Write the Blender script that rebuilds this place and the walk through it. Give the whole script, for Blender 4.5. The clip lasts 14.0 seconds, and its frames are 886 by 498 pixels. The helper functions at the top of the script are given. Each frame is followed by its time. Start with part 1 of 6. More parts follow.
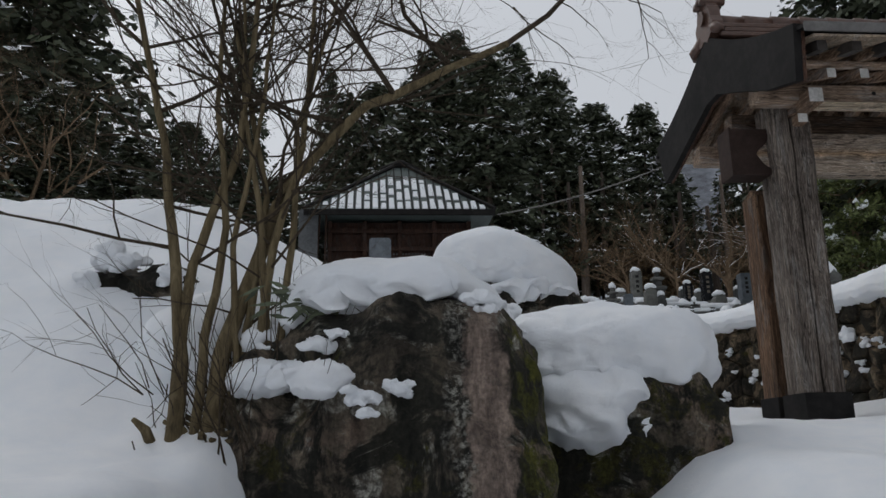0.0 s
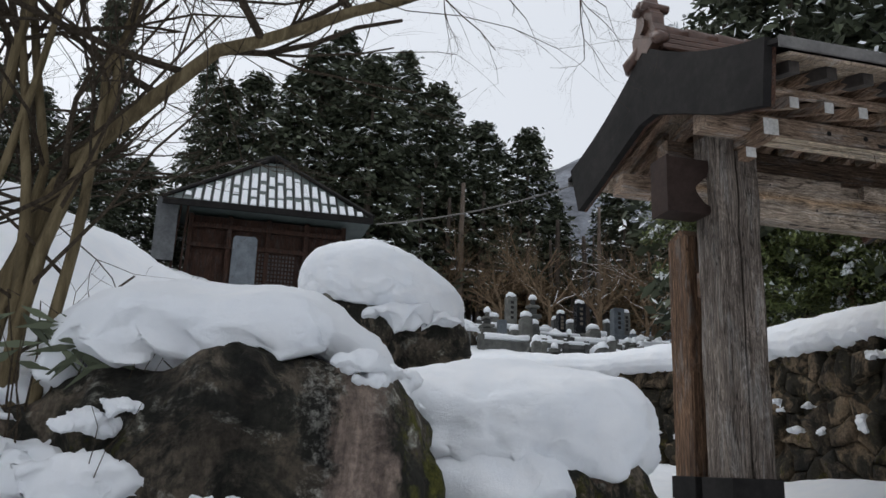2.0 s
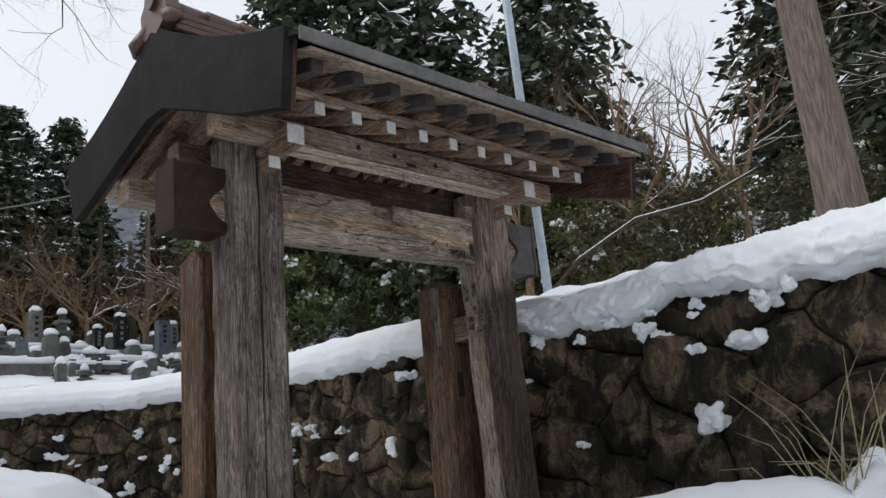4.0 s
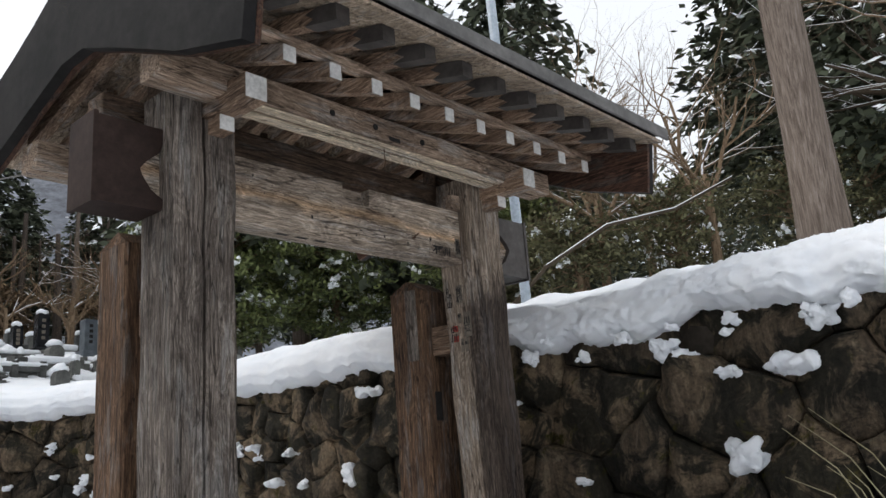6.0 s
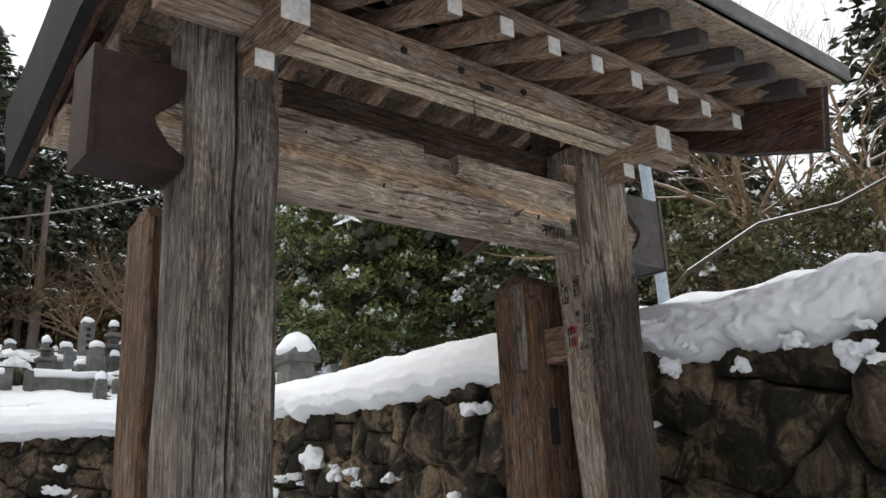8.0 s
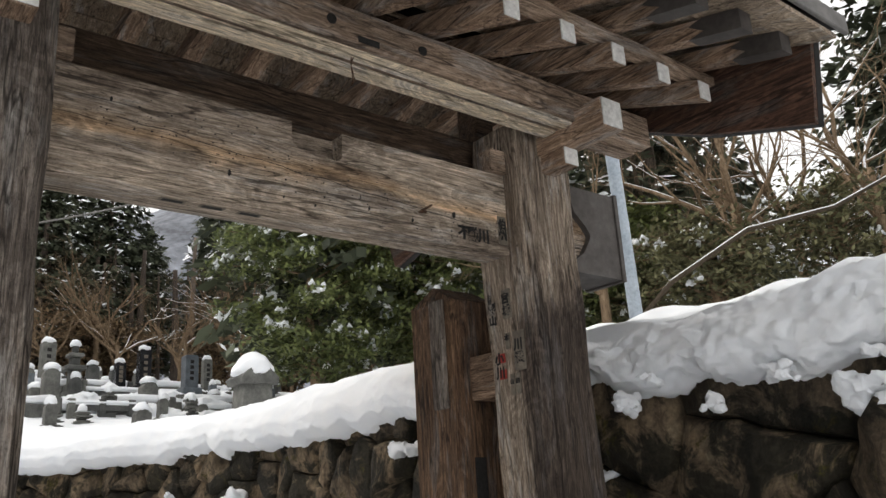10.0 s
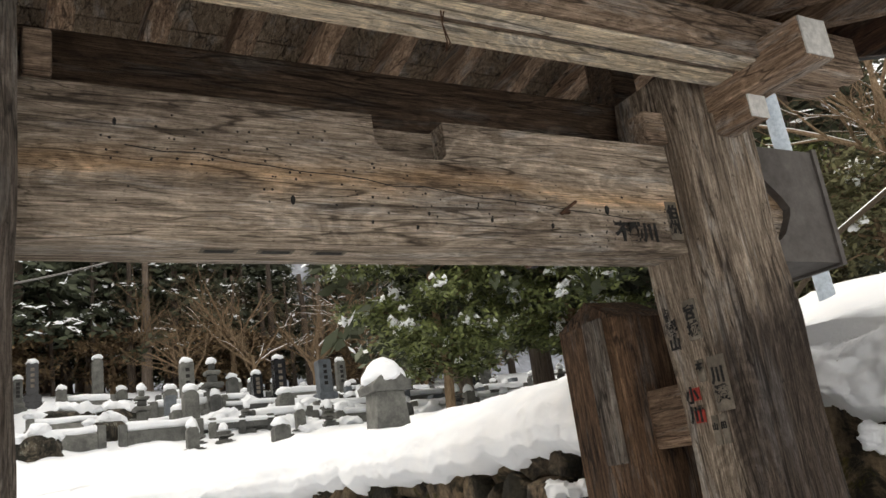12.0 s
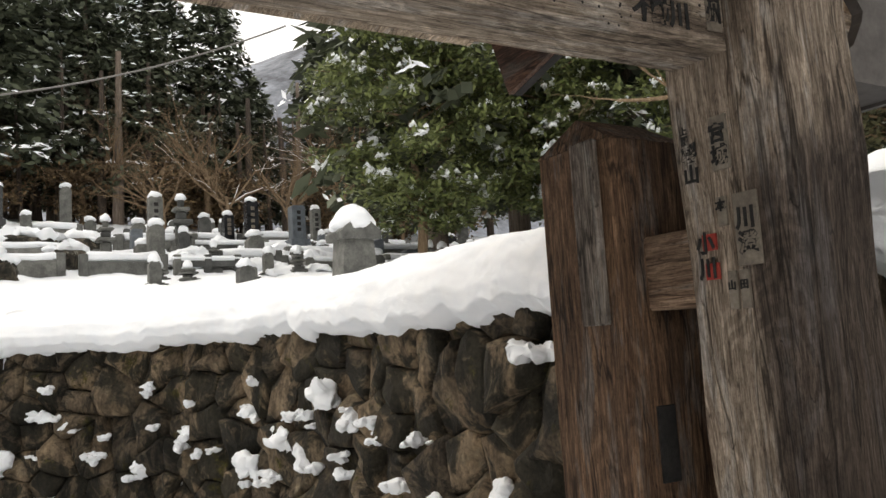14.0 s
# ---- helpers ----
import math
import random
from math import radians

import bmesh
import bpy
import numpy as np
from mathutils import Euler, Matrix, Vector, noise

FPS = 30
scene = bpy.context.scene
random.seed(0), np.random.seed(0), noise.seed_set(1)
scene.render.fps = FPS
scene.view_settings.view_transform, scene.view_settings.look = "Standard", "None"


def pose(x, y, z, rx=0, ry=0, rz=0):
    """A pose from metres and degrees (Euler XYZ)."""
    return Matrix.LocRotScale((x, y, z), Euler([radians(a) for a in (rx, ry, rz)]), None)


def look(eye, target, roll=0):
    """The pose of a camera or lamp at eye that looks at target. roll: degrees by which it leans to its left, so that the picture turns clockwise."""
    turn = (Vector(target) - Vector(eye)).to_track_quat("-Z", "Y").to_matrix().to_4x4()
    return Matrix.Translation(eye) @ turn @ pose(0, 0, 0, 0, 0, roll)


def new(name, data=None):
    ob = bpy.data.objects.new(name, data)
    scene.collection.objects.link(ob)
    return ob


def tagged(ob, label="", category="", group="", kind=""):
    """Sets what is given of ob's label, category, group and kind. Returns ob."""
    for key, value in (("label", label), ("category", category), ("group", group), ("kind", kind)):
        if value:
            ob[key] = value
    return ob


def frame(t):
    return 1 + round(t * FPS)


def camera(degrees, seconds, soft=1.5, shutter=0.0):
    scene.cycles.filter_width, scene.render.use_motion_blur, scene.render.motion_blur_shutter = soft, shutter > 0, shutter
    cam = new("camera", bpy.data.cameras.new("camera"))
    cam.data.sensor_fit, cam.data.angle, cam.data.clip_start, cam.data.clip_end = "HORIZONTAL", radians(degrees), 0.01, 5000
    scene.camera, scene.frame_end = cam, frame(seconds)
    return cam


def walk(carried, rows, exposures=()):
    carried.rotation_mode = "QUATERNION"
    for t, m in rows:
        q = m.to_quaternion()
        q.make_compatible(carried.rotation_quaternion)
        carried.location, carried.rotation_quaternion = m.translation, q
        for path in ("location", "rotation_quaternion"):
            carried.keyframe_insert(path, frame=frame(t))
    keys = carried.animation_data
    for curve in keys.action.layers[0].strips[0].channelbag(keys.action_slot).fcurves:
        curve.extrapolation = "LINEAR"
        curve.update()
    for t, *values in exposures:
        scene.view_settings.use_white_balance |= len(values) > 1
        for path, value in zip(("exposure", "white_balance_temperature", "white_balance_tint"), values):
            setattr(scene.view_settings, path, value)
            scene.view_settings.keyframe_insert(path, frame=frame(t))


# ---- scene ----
cam = camera(56.1, 14.0)
PATH = [
    (0, (-3.747, -6.685, -0.352), (-3.577, -4.751, 0.129), -1.3),
    (0.5, (-3.758, -6.284, -0.254), (-3.677, -4.326, 0.147), -0.3),
    (1, (-3.764, -5.938, -0.168), (-3.724, -3.972, 0.198), -0.2),
    (1.5, (-3.713, -5.567, -0.076), (-3.58, -3.609, 0.308), 1.1),
    (2, (-3.628, -5.287, 0.09), (-3.156, -3.41, 0.594), 2.0),
    (2.2, (-3.564, -5.215, 0.039), (-2.966, -3.377, 0.551), 1.3),
    (2.5, (-3.443, -5.024, 0.034), (-2.666, -3.24, 0.494), -1.1),
    (3, (-3.102, -4.775, 0.215), (-1.992, -3.153, 0.589), -4.6),
    (3.5, (-2.933, -4.683, 0.389), (-1.608, -3.255, 0.842), -5.3),
    (5.8, (-2.311, -3.603, 0.706), (-0.894, -2.287, 1.215), -4.5),
    (6, (-2.25, -3.553, 0.714), (-0.79, -2.277, 1.204), -4.2),
    (6.5, (-1.902, -3.383, 0.696), (-0.393, -2.157, 1.167), -3.3),
    (7, (-1.714, -3.149, 0.766), (-0.249, -1.866, 1.218), -2.6),
    (7.5, (-1.599, -3.031, 0.78), (-0.236, -1.662, 1.297), -2.6),
    (8, (-1.352, -2.913, 0.762), (-0.134, -1.427, 1.319), -2.7),
    (8.5, (-1.065, -2.83, 0.899), (0.16, -1.358, 1.475), -4.3),
    (8.7, (-1.04, -2.796, 0.914), (0.191, -1.316, 1.456), -5.1),
    (10.8, (0.021, -2.263, 1.164), (1.165, -0.774, 1.852), -1.1),
    (11, (0.061, -2.219, 1.228), (1.168, -0.724, 1.965), -1.3),
    (11.5, (0.024, -2.036, 1.347), (1.137, -0.495, 1.967), -5.3),
    (12, (0.045, -1.777, 1.395), (1.038, -0.133, 1.95), -8.2),
    (12.5, (0.072, -1.677, 1.348), (0.977, 0.044, 1.815), -6.7),
    (13, (0.101, -1.679, 1.329), (1.104, 0.0, 1.744), -7.0),
    (13.5, (0.424, -1.478, 1.375), (1.486, 0.182, 1.716), -6.2),
    (14, (0.488, -1.208, 1.376), (1.518, 0.492, 1.604), -3.6),
]
walk(cam, [(t, look(eye, target, roll)) for t, eye, target, roll in PATH],
     exposures=[(0, -0.48, 6200, 10), (1.0, 0.02, 6200, 10), (2.0, 0.0, 6150, 10), (2.5, -0.22, 6100, 10), (3.5, 0.04, 6150, 10), (6, 0.46, 6300, 10), (8.7, 0.62, 6600, 10), (10.8, 0.78, 6950, 10), (12.5, 0.9, 7250, 10), (14, 0.9, 7100, 10)])

# ---- light ----
world = bpy.data.worlds.new("overcast_sky")
scene.world = world
world.use_nodes = True
wn = world.node_tree.nodes
sky = wn.new("ShaderNodeTexSky")
sky.sky_type = "NISHITA"
sky.sun_disc = False
sky.sun_elevation, sky.sun_rotation = radians(48), radians(-40)
sky.air_density, sky.dust_density, sky.ozone_density = 1.0, 6.0, 1.0
grey = wn.new("ShaderNodeHueSaturation")
grey.inputs["Saturation"].default_value = 0.25
world.node_tree.links.new(sky.outputs[0], grey.inputs["Color"])
clouds = wn.new("ShaderNodeMix")
clouds.data_type = "RGBA"
clouds.inputs[0].default_value = 0.8
clouds.inputs[7].default_value = (5.5, 5.6, 5.75, 1)
world.node_tree.links.new(grey.outputs[0], clouds.inputs[6])
world.node_tree.links.new(clouds.outputs[2], wn["Background"].inputs[0])
wn["Background"].inputs[1].default_value = 0.145
sun_data = bpy.data.lights.new("sun", "SUN")
sun_data.energy, sun_data.angle, sun_data.color = 0.7, radians(30), (1.0, 0.96, 0.9)
sun = new("sun", sun_data)
sun.rotation_euler = (radians(42), 0, radians(220))


# ---- materials ----
def mat(name, rough=0.8, metal=0.0, spec=0.3):
    m = bpy.data.materials.new(name)
    m.use_nodes = True
    b = m.node_tree.nodes["Principled BSDF"]
    b.inputs["Roughness"].default_value = rough
    b.inputs["Metallic"].default_value = metal
    b.inputs["Specular IOR Level"].default_value = spec
    return m, m.node_tree.nodes, m.node_tree.links, b


def coords(n, l, scale=(1, 1, 1), kind="Object"):
    c = n.new("ShaderNodeTexCoord")
    mp = n.new("ShaderNodeMapping")
    mp.inputs["Scale"].default_value = scale
    l.new(c.outputs[kind], mp.inputs[0])
    return mp.outputs[0]


def noise_node(n, l, vec, scale, detail=6, rough=0.6, distort=0.0):
    t = n.new("ShaderNodeTexNoise")
    t.inputs["Scale"].default_value, t.inputs["Detail"].default_value = scale, detail
    t.inputs["Roughness"].default_value, t.inputs["Distortion"].default_value = rough, distort
    l.new(vec, t.inputs["Vector"])
    return t.outputs[0]


def ramp(n, l, fac, stops):
    r = n.new("ShaderNodeValToRGB")
    e = r.color_ramp.elements
    while len(e) < len(stops):
        e.new(0.5)
    for el, (p, c) in zip(e, stops):
        el.position, el.color = p, (*c, 1)
    l.new(fac, r.inputs[0])
    return r.outputs[0]


def mix(n, l, fac, a, b, mode="MIX"):
    m = n.new("ShaderNodeMix")
    m.data_type, m.blend_type = "RGBA", mode
    for sock, val in ((m.inputs[0], fac), (m.inputs[6], a), (m.inputs[7], b)):
        if isinstance(val, (int, float)):
            sock.default_value = val
        elif isinstance(val, tuple):
            sock.default_value = (*val, 1)
        else:
            l.new(val, sock)
    return m.outputs[2]


def bump(n, l, b, height, strength=0.4, dist=0.02):
    p = n.new("ShaderNodeBump")
    p.inputs["Strength"].default_value, p.inputs["Distance"].default_value = strength, dist
    l.new(height, p.inputs["Height"])
    l.new(p.outputs[0], b.inputs["Normal"])


def two_tone(name, a, b, scale, rough=0.85, strength=0.4, dist=0.02, spec=0.3, fine=6.0, random_tint=0.0):
    """A surface of two colours in patches, with fine grain on it."""
    m, n, l, p = mat(name, rough, spec=spec)
    v = coords(n, l)
    big = noise_node(n, l, v, scale, 5, 0.6)
    small = noise_node(n, l, v, scale * fine, 6, 0.7)
    col = ramp(n, l, big, [(0.35, a), (0.65, b)])
    col = mix(n, l, 0.45, col, ramp(n, l, small, [(0.3, (0.25, 0.25, 0.25)), (0.7, (1.2, 1.2, 1.2))]), "MULTIPLY")
    if random_tint:
        oi = n.new("ShaderNodeObjectInfo")
        col = mix(n, l, random_tint, col, ramp(n, l, oi.outputs["Random"], [(0.0, (0.45, 0.45, 0.45)), (1.0, (1.5, 1.45, 1.35))]), "MULTIPLY")
    l.new(col, p.inputs["Base Color"])
    bump(n, l, p, small, strength, dist)
    return m


def wood(name, axis, light, dark, stain=0.5, rough=0.8, band=None, wet=None):
    """Weathered timber with its grain along one axis; band: a worn warm stripe along a beam, wet: a dark weathered side below a height."""
    m, n, l, p = mat(name, rough, spec=0.2)
    oi = n.new("ShaderNodeObjectInfo")

    def along(cross, length):
        s = [cross] * 3
        s["xyz".index(axis)] = length
        add = n.new("ShaderNodeVectorMath")
        add.operation = "MULTIPLY_ADD"
        l.new(oi.outputs["Random"], add.inputs[0])
        add.inputs[1].default_value = (31, 17, 43)
        l.new(coords(n, l, tuple(s)), add.inputs[2])
        return add.outputs[0]

    bend = along(4.0, 1.1)
    fibre = along(24.0, 1.0)
    grain = noise_node(n, l, fibre, 3.2, 8, 0.74, 0.25)
    fine = noise_node(n, l, fibre, 14.0, 5, 0.8, 0.1)
    slow = noise_node(n, l, bend, 0.9, 3, 0.5, 0.5)
    times = n.new("ShaderNodeMath")
    times.operation = "MULTIPLY"
    times.inputs[1].default_value = 150
    rings = n.new("ShaderNodeMath")
    rings.operation = "SINE"
    l.new(slow, times.inputs[0])
    l.new(times.outputs[0], rings.inputs[0])
    speck = noise_node(n, l, coords(n, l, (1, 1, 1)), 85.0, 4, 0.8)
    patch = noise_node(n, l, along(2.6, 0.9), 1.5, 6, 0.68, 0.5)
    worn = noise_node(n, l, along(9.0, 1.4), 1.6, 6, 0.7, 0.3)
    mid = tuple((a + b) / 2 for a, b in zip(light, dark))
    grey = sum(light) / 3
    col = ramp(n, l, grain, [(0.30, tuple(c * 0.35 for c in dark)), (0.42, dark), (0.55, mid), (0.68, light)])
    col = mix(n, l, ramp(n, l, worn, [(0.52, (0, 0, 0)), (0.62, (0.55, 0.55, 0.55))]), col, (grey * 1.04, grey, grey * 0.95))
    col = mix(n, l, 0.45, col, ramp(n, l, rings.outputs[0], [(0.0, (0.5, 0.48, 0.46)), (0.4, (0.95, 0.95, 0.95)), (1.0, (1.15, 1.15, 1.15))]), "MULTIPLY")
    split = noise_node(n, l, along(7.0, 0.55), 1.4, 3, 0.5, 0.1)
    col = mix(n, l, 0.85, col, ramp(n, l, split, [(0.490, (1, 1, 1)), (0.497, (0.2, 0.19, 0.18)), (0.503, (0.2, 0.19, 0.18)), (0.510, (1, 1, 1))]), "MULTIPLY")
    check = noise_node(n, l, along(12.0, 0.8), 2.2, 2, 0.5, 0.2)
    col = mix(n, l, 0.75, col, ramp(n, l, check, [(0.492, (1, 1, 1)), (0.498, (0.16, 0.15, 0.14)), (0.502, (0.16, 0.15, 0.14)), (0.508, (1, 1, 1))]), "MULTIPLY")
    col = mix(n, l, stain, col, ramp(n, l, patch, [(0.36, (0.30, 0.27, 0.26)), (0.50, (0.9, 0.88, 0.87)), (0.66, (1.5, 1.46, 1.42))]), "MULTIPLY")
    col = mix(n, l, 0.75, col, ramp(n, l, fine, [(0.35, (0.16, 0.15, 0.14)), (0.48, (0.95, 0.95, 0.95)), (0.64, (1.6, 1.6, 1.6))]), "MULTIPLY")
    col = mix(n, l, 0.4, col, ramp(n, l, speck, [(0.34, (0.25, 0.24, 0.23)), (0.47, (1, 1, 1)), (0.62, (1.25, 1.25, 1.25))]), "MULTIPLY")
    if band or wet:
        axes = n.new("ShaderNodeSeparateXYZ")
        l.new(coords(n, l, (1, 1, 1)), axes.inputs[0])

        def stripe(channel, low, high, wobble, source):
            """A mask that rises from 0 to 1 between two places along a channel, with an uneven edge."""
            wob = n.new("ShaderNodeMath")
            wob.operation = "MULTIPLY_ADD"
            l.new(source, wob.inputs[0])
            wob.inputs[1].default_value = wobble
            l.new(axes.outputs[channel], wob.inputs[2])
            rise = n.new("ShaderNodeMapRange")
            l.new(wob.outputs[0], rise.inputs[0])
            rise.inputs[1].default_value, rise.inputs[2].default_value = low + wobble / 2, high + wobble / 2
            return rise.outputs[0]
    if band:
        up = stripe(2, band[0], band[0] + 0.05, 0.22, patch)
        down = stripe(2, band[1], band[1] - 0.05, 0.22, patch)
        col = mix(n, l, mix(n, l, 1.0, up, down, "MULTIPLY"), col, mix(n, l, 1.0, col, (1.18, 0.98, 0.76), "MULTIPLY"))
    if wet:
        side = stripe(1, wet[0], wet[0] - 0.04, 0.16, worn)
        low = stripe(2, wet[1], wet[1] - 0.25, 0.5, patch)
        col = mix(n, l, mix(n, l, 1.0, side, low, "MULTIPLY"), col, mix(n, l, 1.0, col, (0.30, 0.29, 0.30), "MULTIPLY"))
    l.new(col, p.inputs["Base Color"])
    both = n.new("ShaderNodeMath")
    both.operation = "MULTIPLY_ADD"
    l.new(fine, both.inputs[0])
    both.inputs[1].default_value = 0.5
    l.new(grain, both.inputs[2])
    bump(n, l, p, both.outputs[0], 1.0, 0.011)
    return m


def snow_material():
    m, n, l, p = mat("snow", 0.75, spec=0.2)
    v = coords(n, l)
    fine = noise_node(n, l, v, 75, 6, 0.8)
    soft = noise_node(n, l, v, 5, 6, 0.6)
    l.new(ramp(n, l, soft, [(0.3, (0.84, 0.87, 0.91)), (0.7, (0.91, 0.92, 0.935))]), p.inputs["Base Color"])
    pits = noise_node(n, l, v, 26, 5, 0.7)
    a = n.new("ShaderNodeMath")
    a.operation = "MULTIPLY_ADD"
    l.new(fine, a.inputs[0])
    a.inputs[1].default_value = 0.6
    l.new(soft, a.inputs[2])
    b = n.new("ShaderNodeMath")
    b.operation = "MULTIPLY_ADD"
    l.new(pits, b.inputs[0])
    b.inputs[1].default_value = 0.45
    l.new(a.outputs[0], b.inputs[2])
    bump(n, l, p, b.outputs[0], 0.6, 0.03)
    return m


def rock_material(name, moss, tint=False, panel=None, lichen_colour=(0.24, 0.235, 0.20), warm=(0.25, 0.165, 0.125), amount=0.53):
    """Dark boulder: brown-black stone, grey lichen, moss."""
    m, n, l, p = mat(name, 0.85, spec=0.25)
    v = coords(n, l)
    big = noise_node(n, l, v, 1.7, 7, 0.62, 0.5)
    mid = noise_node(n, l, v, 5.5, 8, 0.7, 0.3)
    fine = noise_node(n, l, v, 34, 6, 0.75)
    col = ramp(n, l, big, [(0.3, (0.022, 0.019, 0.015)), (0.45, (0.085, 0.07, 0.052)), (0.56, (0.14, 0.115, 0.087)), (0.75, warm)])
    lichen = ramp(n, l, mid, [(0.54, (0, 0, 0)), (0.62, (1, 1, 1))])
    col = mix(n, l, mix(n, l, 0.5, lichen, ramp(n, l, fine, [(0.45, (0, 0, 0)), (0.55, (1, 1, 1))]), "MULTIPLY"), col, lichen_colour)
    dark = ramp(n, l, noise_node(n, l, v, 3.1, 8, 0.7, 0.8), [(0.475, (1, 1, 1)), (0.55, (0, 0, 0))])
    col = mix(n, l, dark, col, (0.022, 0.021, 0.016))
    if moss:
        g = ramp(n, l, noise_node(n, l, v, 4.2, 8, 0.75, 0.2), [(amount, (0, 0, 0)), (amount + 0.07, (1, 1, 1))])
        col = mix(n, l, g, col, mix(n, l, fine, (0.014, 0.016, 0.004), (0.075, 0.068, 0.016)))
    if panel:
        # bare pinkish split face with a pale lichen margin, moss on the side past it
        pos = n.new("ShaderNodeNewGeometry")
        axes = n.new("ShaderNodeSeparateXYZ")
        l.new(pos.outputs["Position"], axes.inputs[0])
        wob = n.new("ShaderNodeMath")
        wob.operation = "MULTIPLY_ADD"
        l.new(mid, wob.inputs[0])
        wob.inputs[1].default_value = 0.30
        l.new(axes.outputs[0], wob.inputs[2])
        x0, half = panel[0] + 0.15, panel[1]
        scaled = n.new("ShaderNodeMapRange")
        l.new(wob.outputs[0], scaled.inputs[0])
        scaled.inputs[1].default_value, scaled.inputs[2].default_value = x0 - 0.5, x0 + 0.5
        s = scaled.outputs[0]
        margin = ramp(n, l, s, [(0.40 - half, (0, 0, 0)), (0.46 - half, (1, 1, 1)), (0.5 - half, (1, 1, 1)), (0.53 - half, (0, 0, 0))])
        col = mix(n, l, mix(n, l, 1.0, margin, ramp(n, l, fine, [(0.46, (0, 0, 0)), (0.6, (0.7, 0.7, 0.7))]), "MULTIPLY"), col, (0.36, 0.35, 0.315))
        face = ramp(n, l, s, [(0.5 - half, (0, 0, 0)), (0.53 - half, (0.85, 0.85, 0.85)), (0.48 + half, (0.85, 0.85, 0.85)), (0.53 + half, (0, 0, 0))])
        col = mix(n, l, face, col, mix(n, l, big, (0.15, 0.115, 0.092), (0.41, 0.315, 0.265)))
        side = ramp(n, l, s, [(0.52 + half, (0, 0, 0)), (0.58 + half, (1, 1, 1))])
        furry = ramp(n, l, noise_node(n, l, v, 6.5, 8, 0.75, 0.2), [(0.47, (0, 0, 0)), (0.54, (1, 1, 1))])
        col = mix(n, l, mix(n, l, 1.0, side, furry, "MULTIPLY"), col, mix(n, l, fine, (0.012, 0.017, 0.003), (0.115, 0.11, 0.02)))
    streak = noise_node(n, l, coords(n, l, (4.5, 4.5, 0.7)), 2.0, 7, 0.7, 0.3)
    col = mix(n, l, 0.7, col, ramp(n, l, streak, [(0.36, (0.16, 0.155, 0.15)), (0.49, (0.9, 0.9, 0.9)), (0.62, (1.6, 1.6, 1.55))]), "MULTIPLY")
    col = mix(n, l, 0.7, col, ramp(n, l, fine, [(0.33, (0.3, 0.3, 0.3)), (0.5, (0.95, 0.95, 0.95)), (0.66, (1.6, 1.6, 1.55))]), "MULTIPLY")
    if tint:
        oi = n.new("ShaderNodeObjectInfo")
        col = mix(n, l, 0.8, col, ramp(n, l, oi.outputs["Random"], [(0.0, (0.62, 0.56, 0.50)), (1.0, (1.85, 1.62, 1.36))]), "MULTIPLY")
    l.new(col, p.inputs["Base Color"])
    s = n.new("ShaderNodeMath")
    s.operation = "MULTIPLY_ADD"
    l.new(mid, s.inputs[0])
    s.inputs[1].default_value = 1.5
    l.new(fine, s.inputs[2])
    bump(n, l, p, s.outputs[0], 0.9, 0.04)
    return m


def leaf_material(name, a, b, rough=0.7, trans=0.0):
    m, n, l, p = mat(name, rough, spec=0.25)
    g = n.new("ShaderNodeNewGeometry")
    col = ramp(n, l, g.outputs["Random Per Island"], [(0.0, a), (0.6, b), (1.0, tuple(c * 1.6 for c in b))])
    l.new(col, p.inputs["Base Color"])
    return m


def bark_material(name, a, b, scale=(7, 7, 1.1)):
    m, n, l, p = mat(name, 0.9, spec=0.2)
    v = coords(n, l, scale)
    g = noise_node(n, l, v, 3.5, 8, 0.72, 0.4)
    col = ramp(n, l, g, [(0.3, tuple(c * 0.35 for c in a)), (0.48, a), (0.7, b)])
    l.new(col, p.inputs["Base Color"])
    bump(n, l, p, g, 0.9, 0.03)
    return m


SNOW = snow_material()
ROCK = rock_material("mossy_boulder_stone", True, lichen_colour=(0.33, 0.325, 0.29))
BIG_ROCK = rock_material("mossy_split_boulder_stone", True, False, (-3.22, 0.10), (0.35, 0.34, 0.30), amount=0.57)
ROCK_BARE = rock_material("bare_boulder_stone", False)
WALL_STONE = rock_material("dark_wall_stone", True, True, None, (0.13, 0.115, 0.09), (0.15, 0.115, 0.08), 0.58)
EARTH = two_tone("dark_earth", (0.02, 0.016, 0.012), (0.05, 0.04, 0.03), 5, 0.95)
GREY_X = wood("grey_weathered_timber_beam", "x", (0.65, 0.55, 0.45), (0.335, 0.272, 0.213), 0.75, band=(2.15, 2.25))
GREY_Z = wood("grey_weathered_timber_post", "z", (0.33, 0.285, 0.245), (0.105, 0.086, 0.072), 0.65)
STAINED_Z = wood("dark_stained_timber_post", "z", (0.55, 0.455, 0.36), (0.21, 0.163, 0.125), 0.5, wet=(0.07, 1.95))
BROWN_X = wood("brown_timber_beam", "x", (0.60, 0.46, 0.35), (0.30, 0.215, 0.155), 0.5)
BROWN_Y = wood("brown_timber_rafter", "y", (0.54, 0.39, 0.28), (0.25, 0.165, 0.112), 0.5)
# underside timber, its colour lightened to carry the bounce from the snow
BOUNCE_PALE_X = wood("bounce_lit_timber_underside", "x", (0.90, 0.79, 0.62), (0.72, 0.59, 0.43), 0.12)
RED_Z = wood("reddish_timber_post", "z", (0.28, 0.175, 0.105), (0.10, 0.058, 0.036), 0.65)
DARK_X = wood("dark_timber_beam", "x", (0.21, 0.145, 0.10), (0.09, 0.06, 0.042), 0.5)
BOARD_Y = wood("roof_board", "y", (0.58, 0.47, 0.36), (0.34, 0.265, 0.195), 0.5)
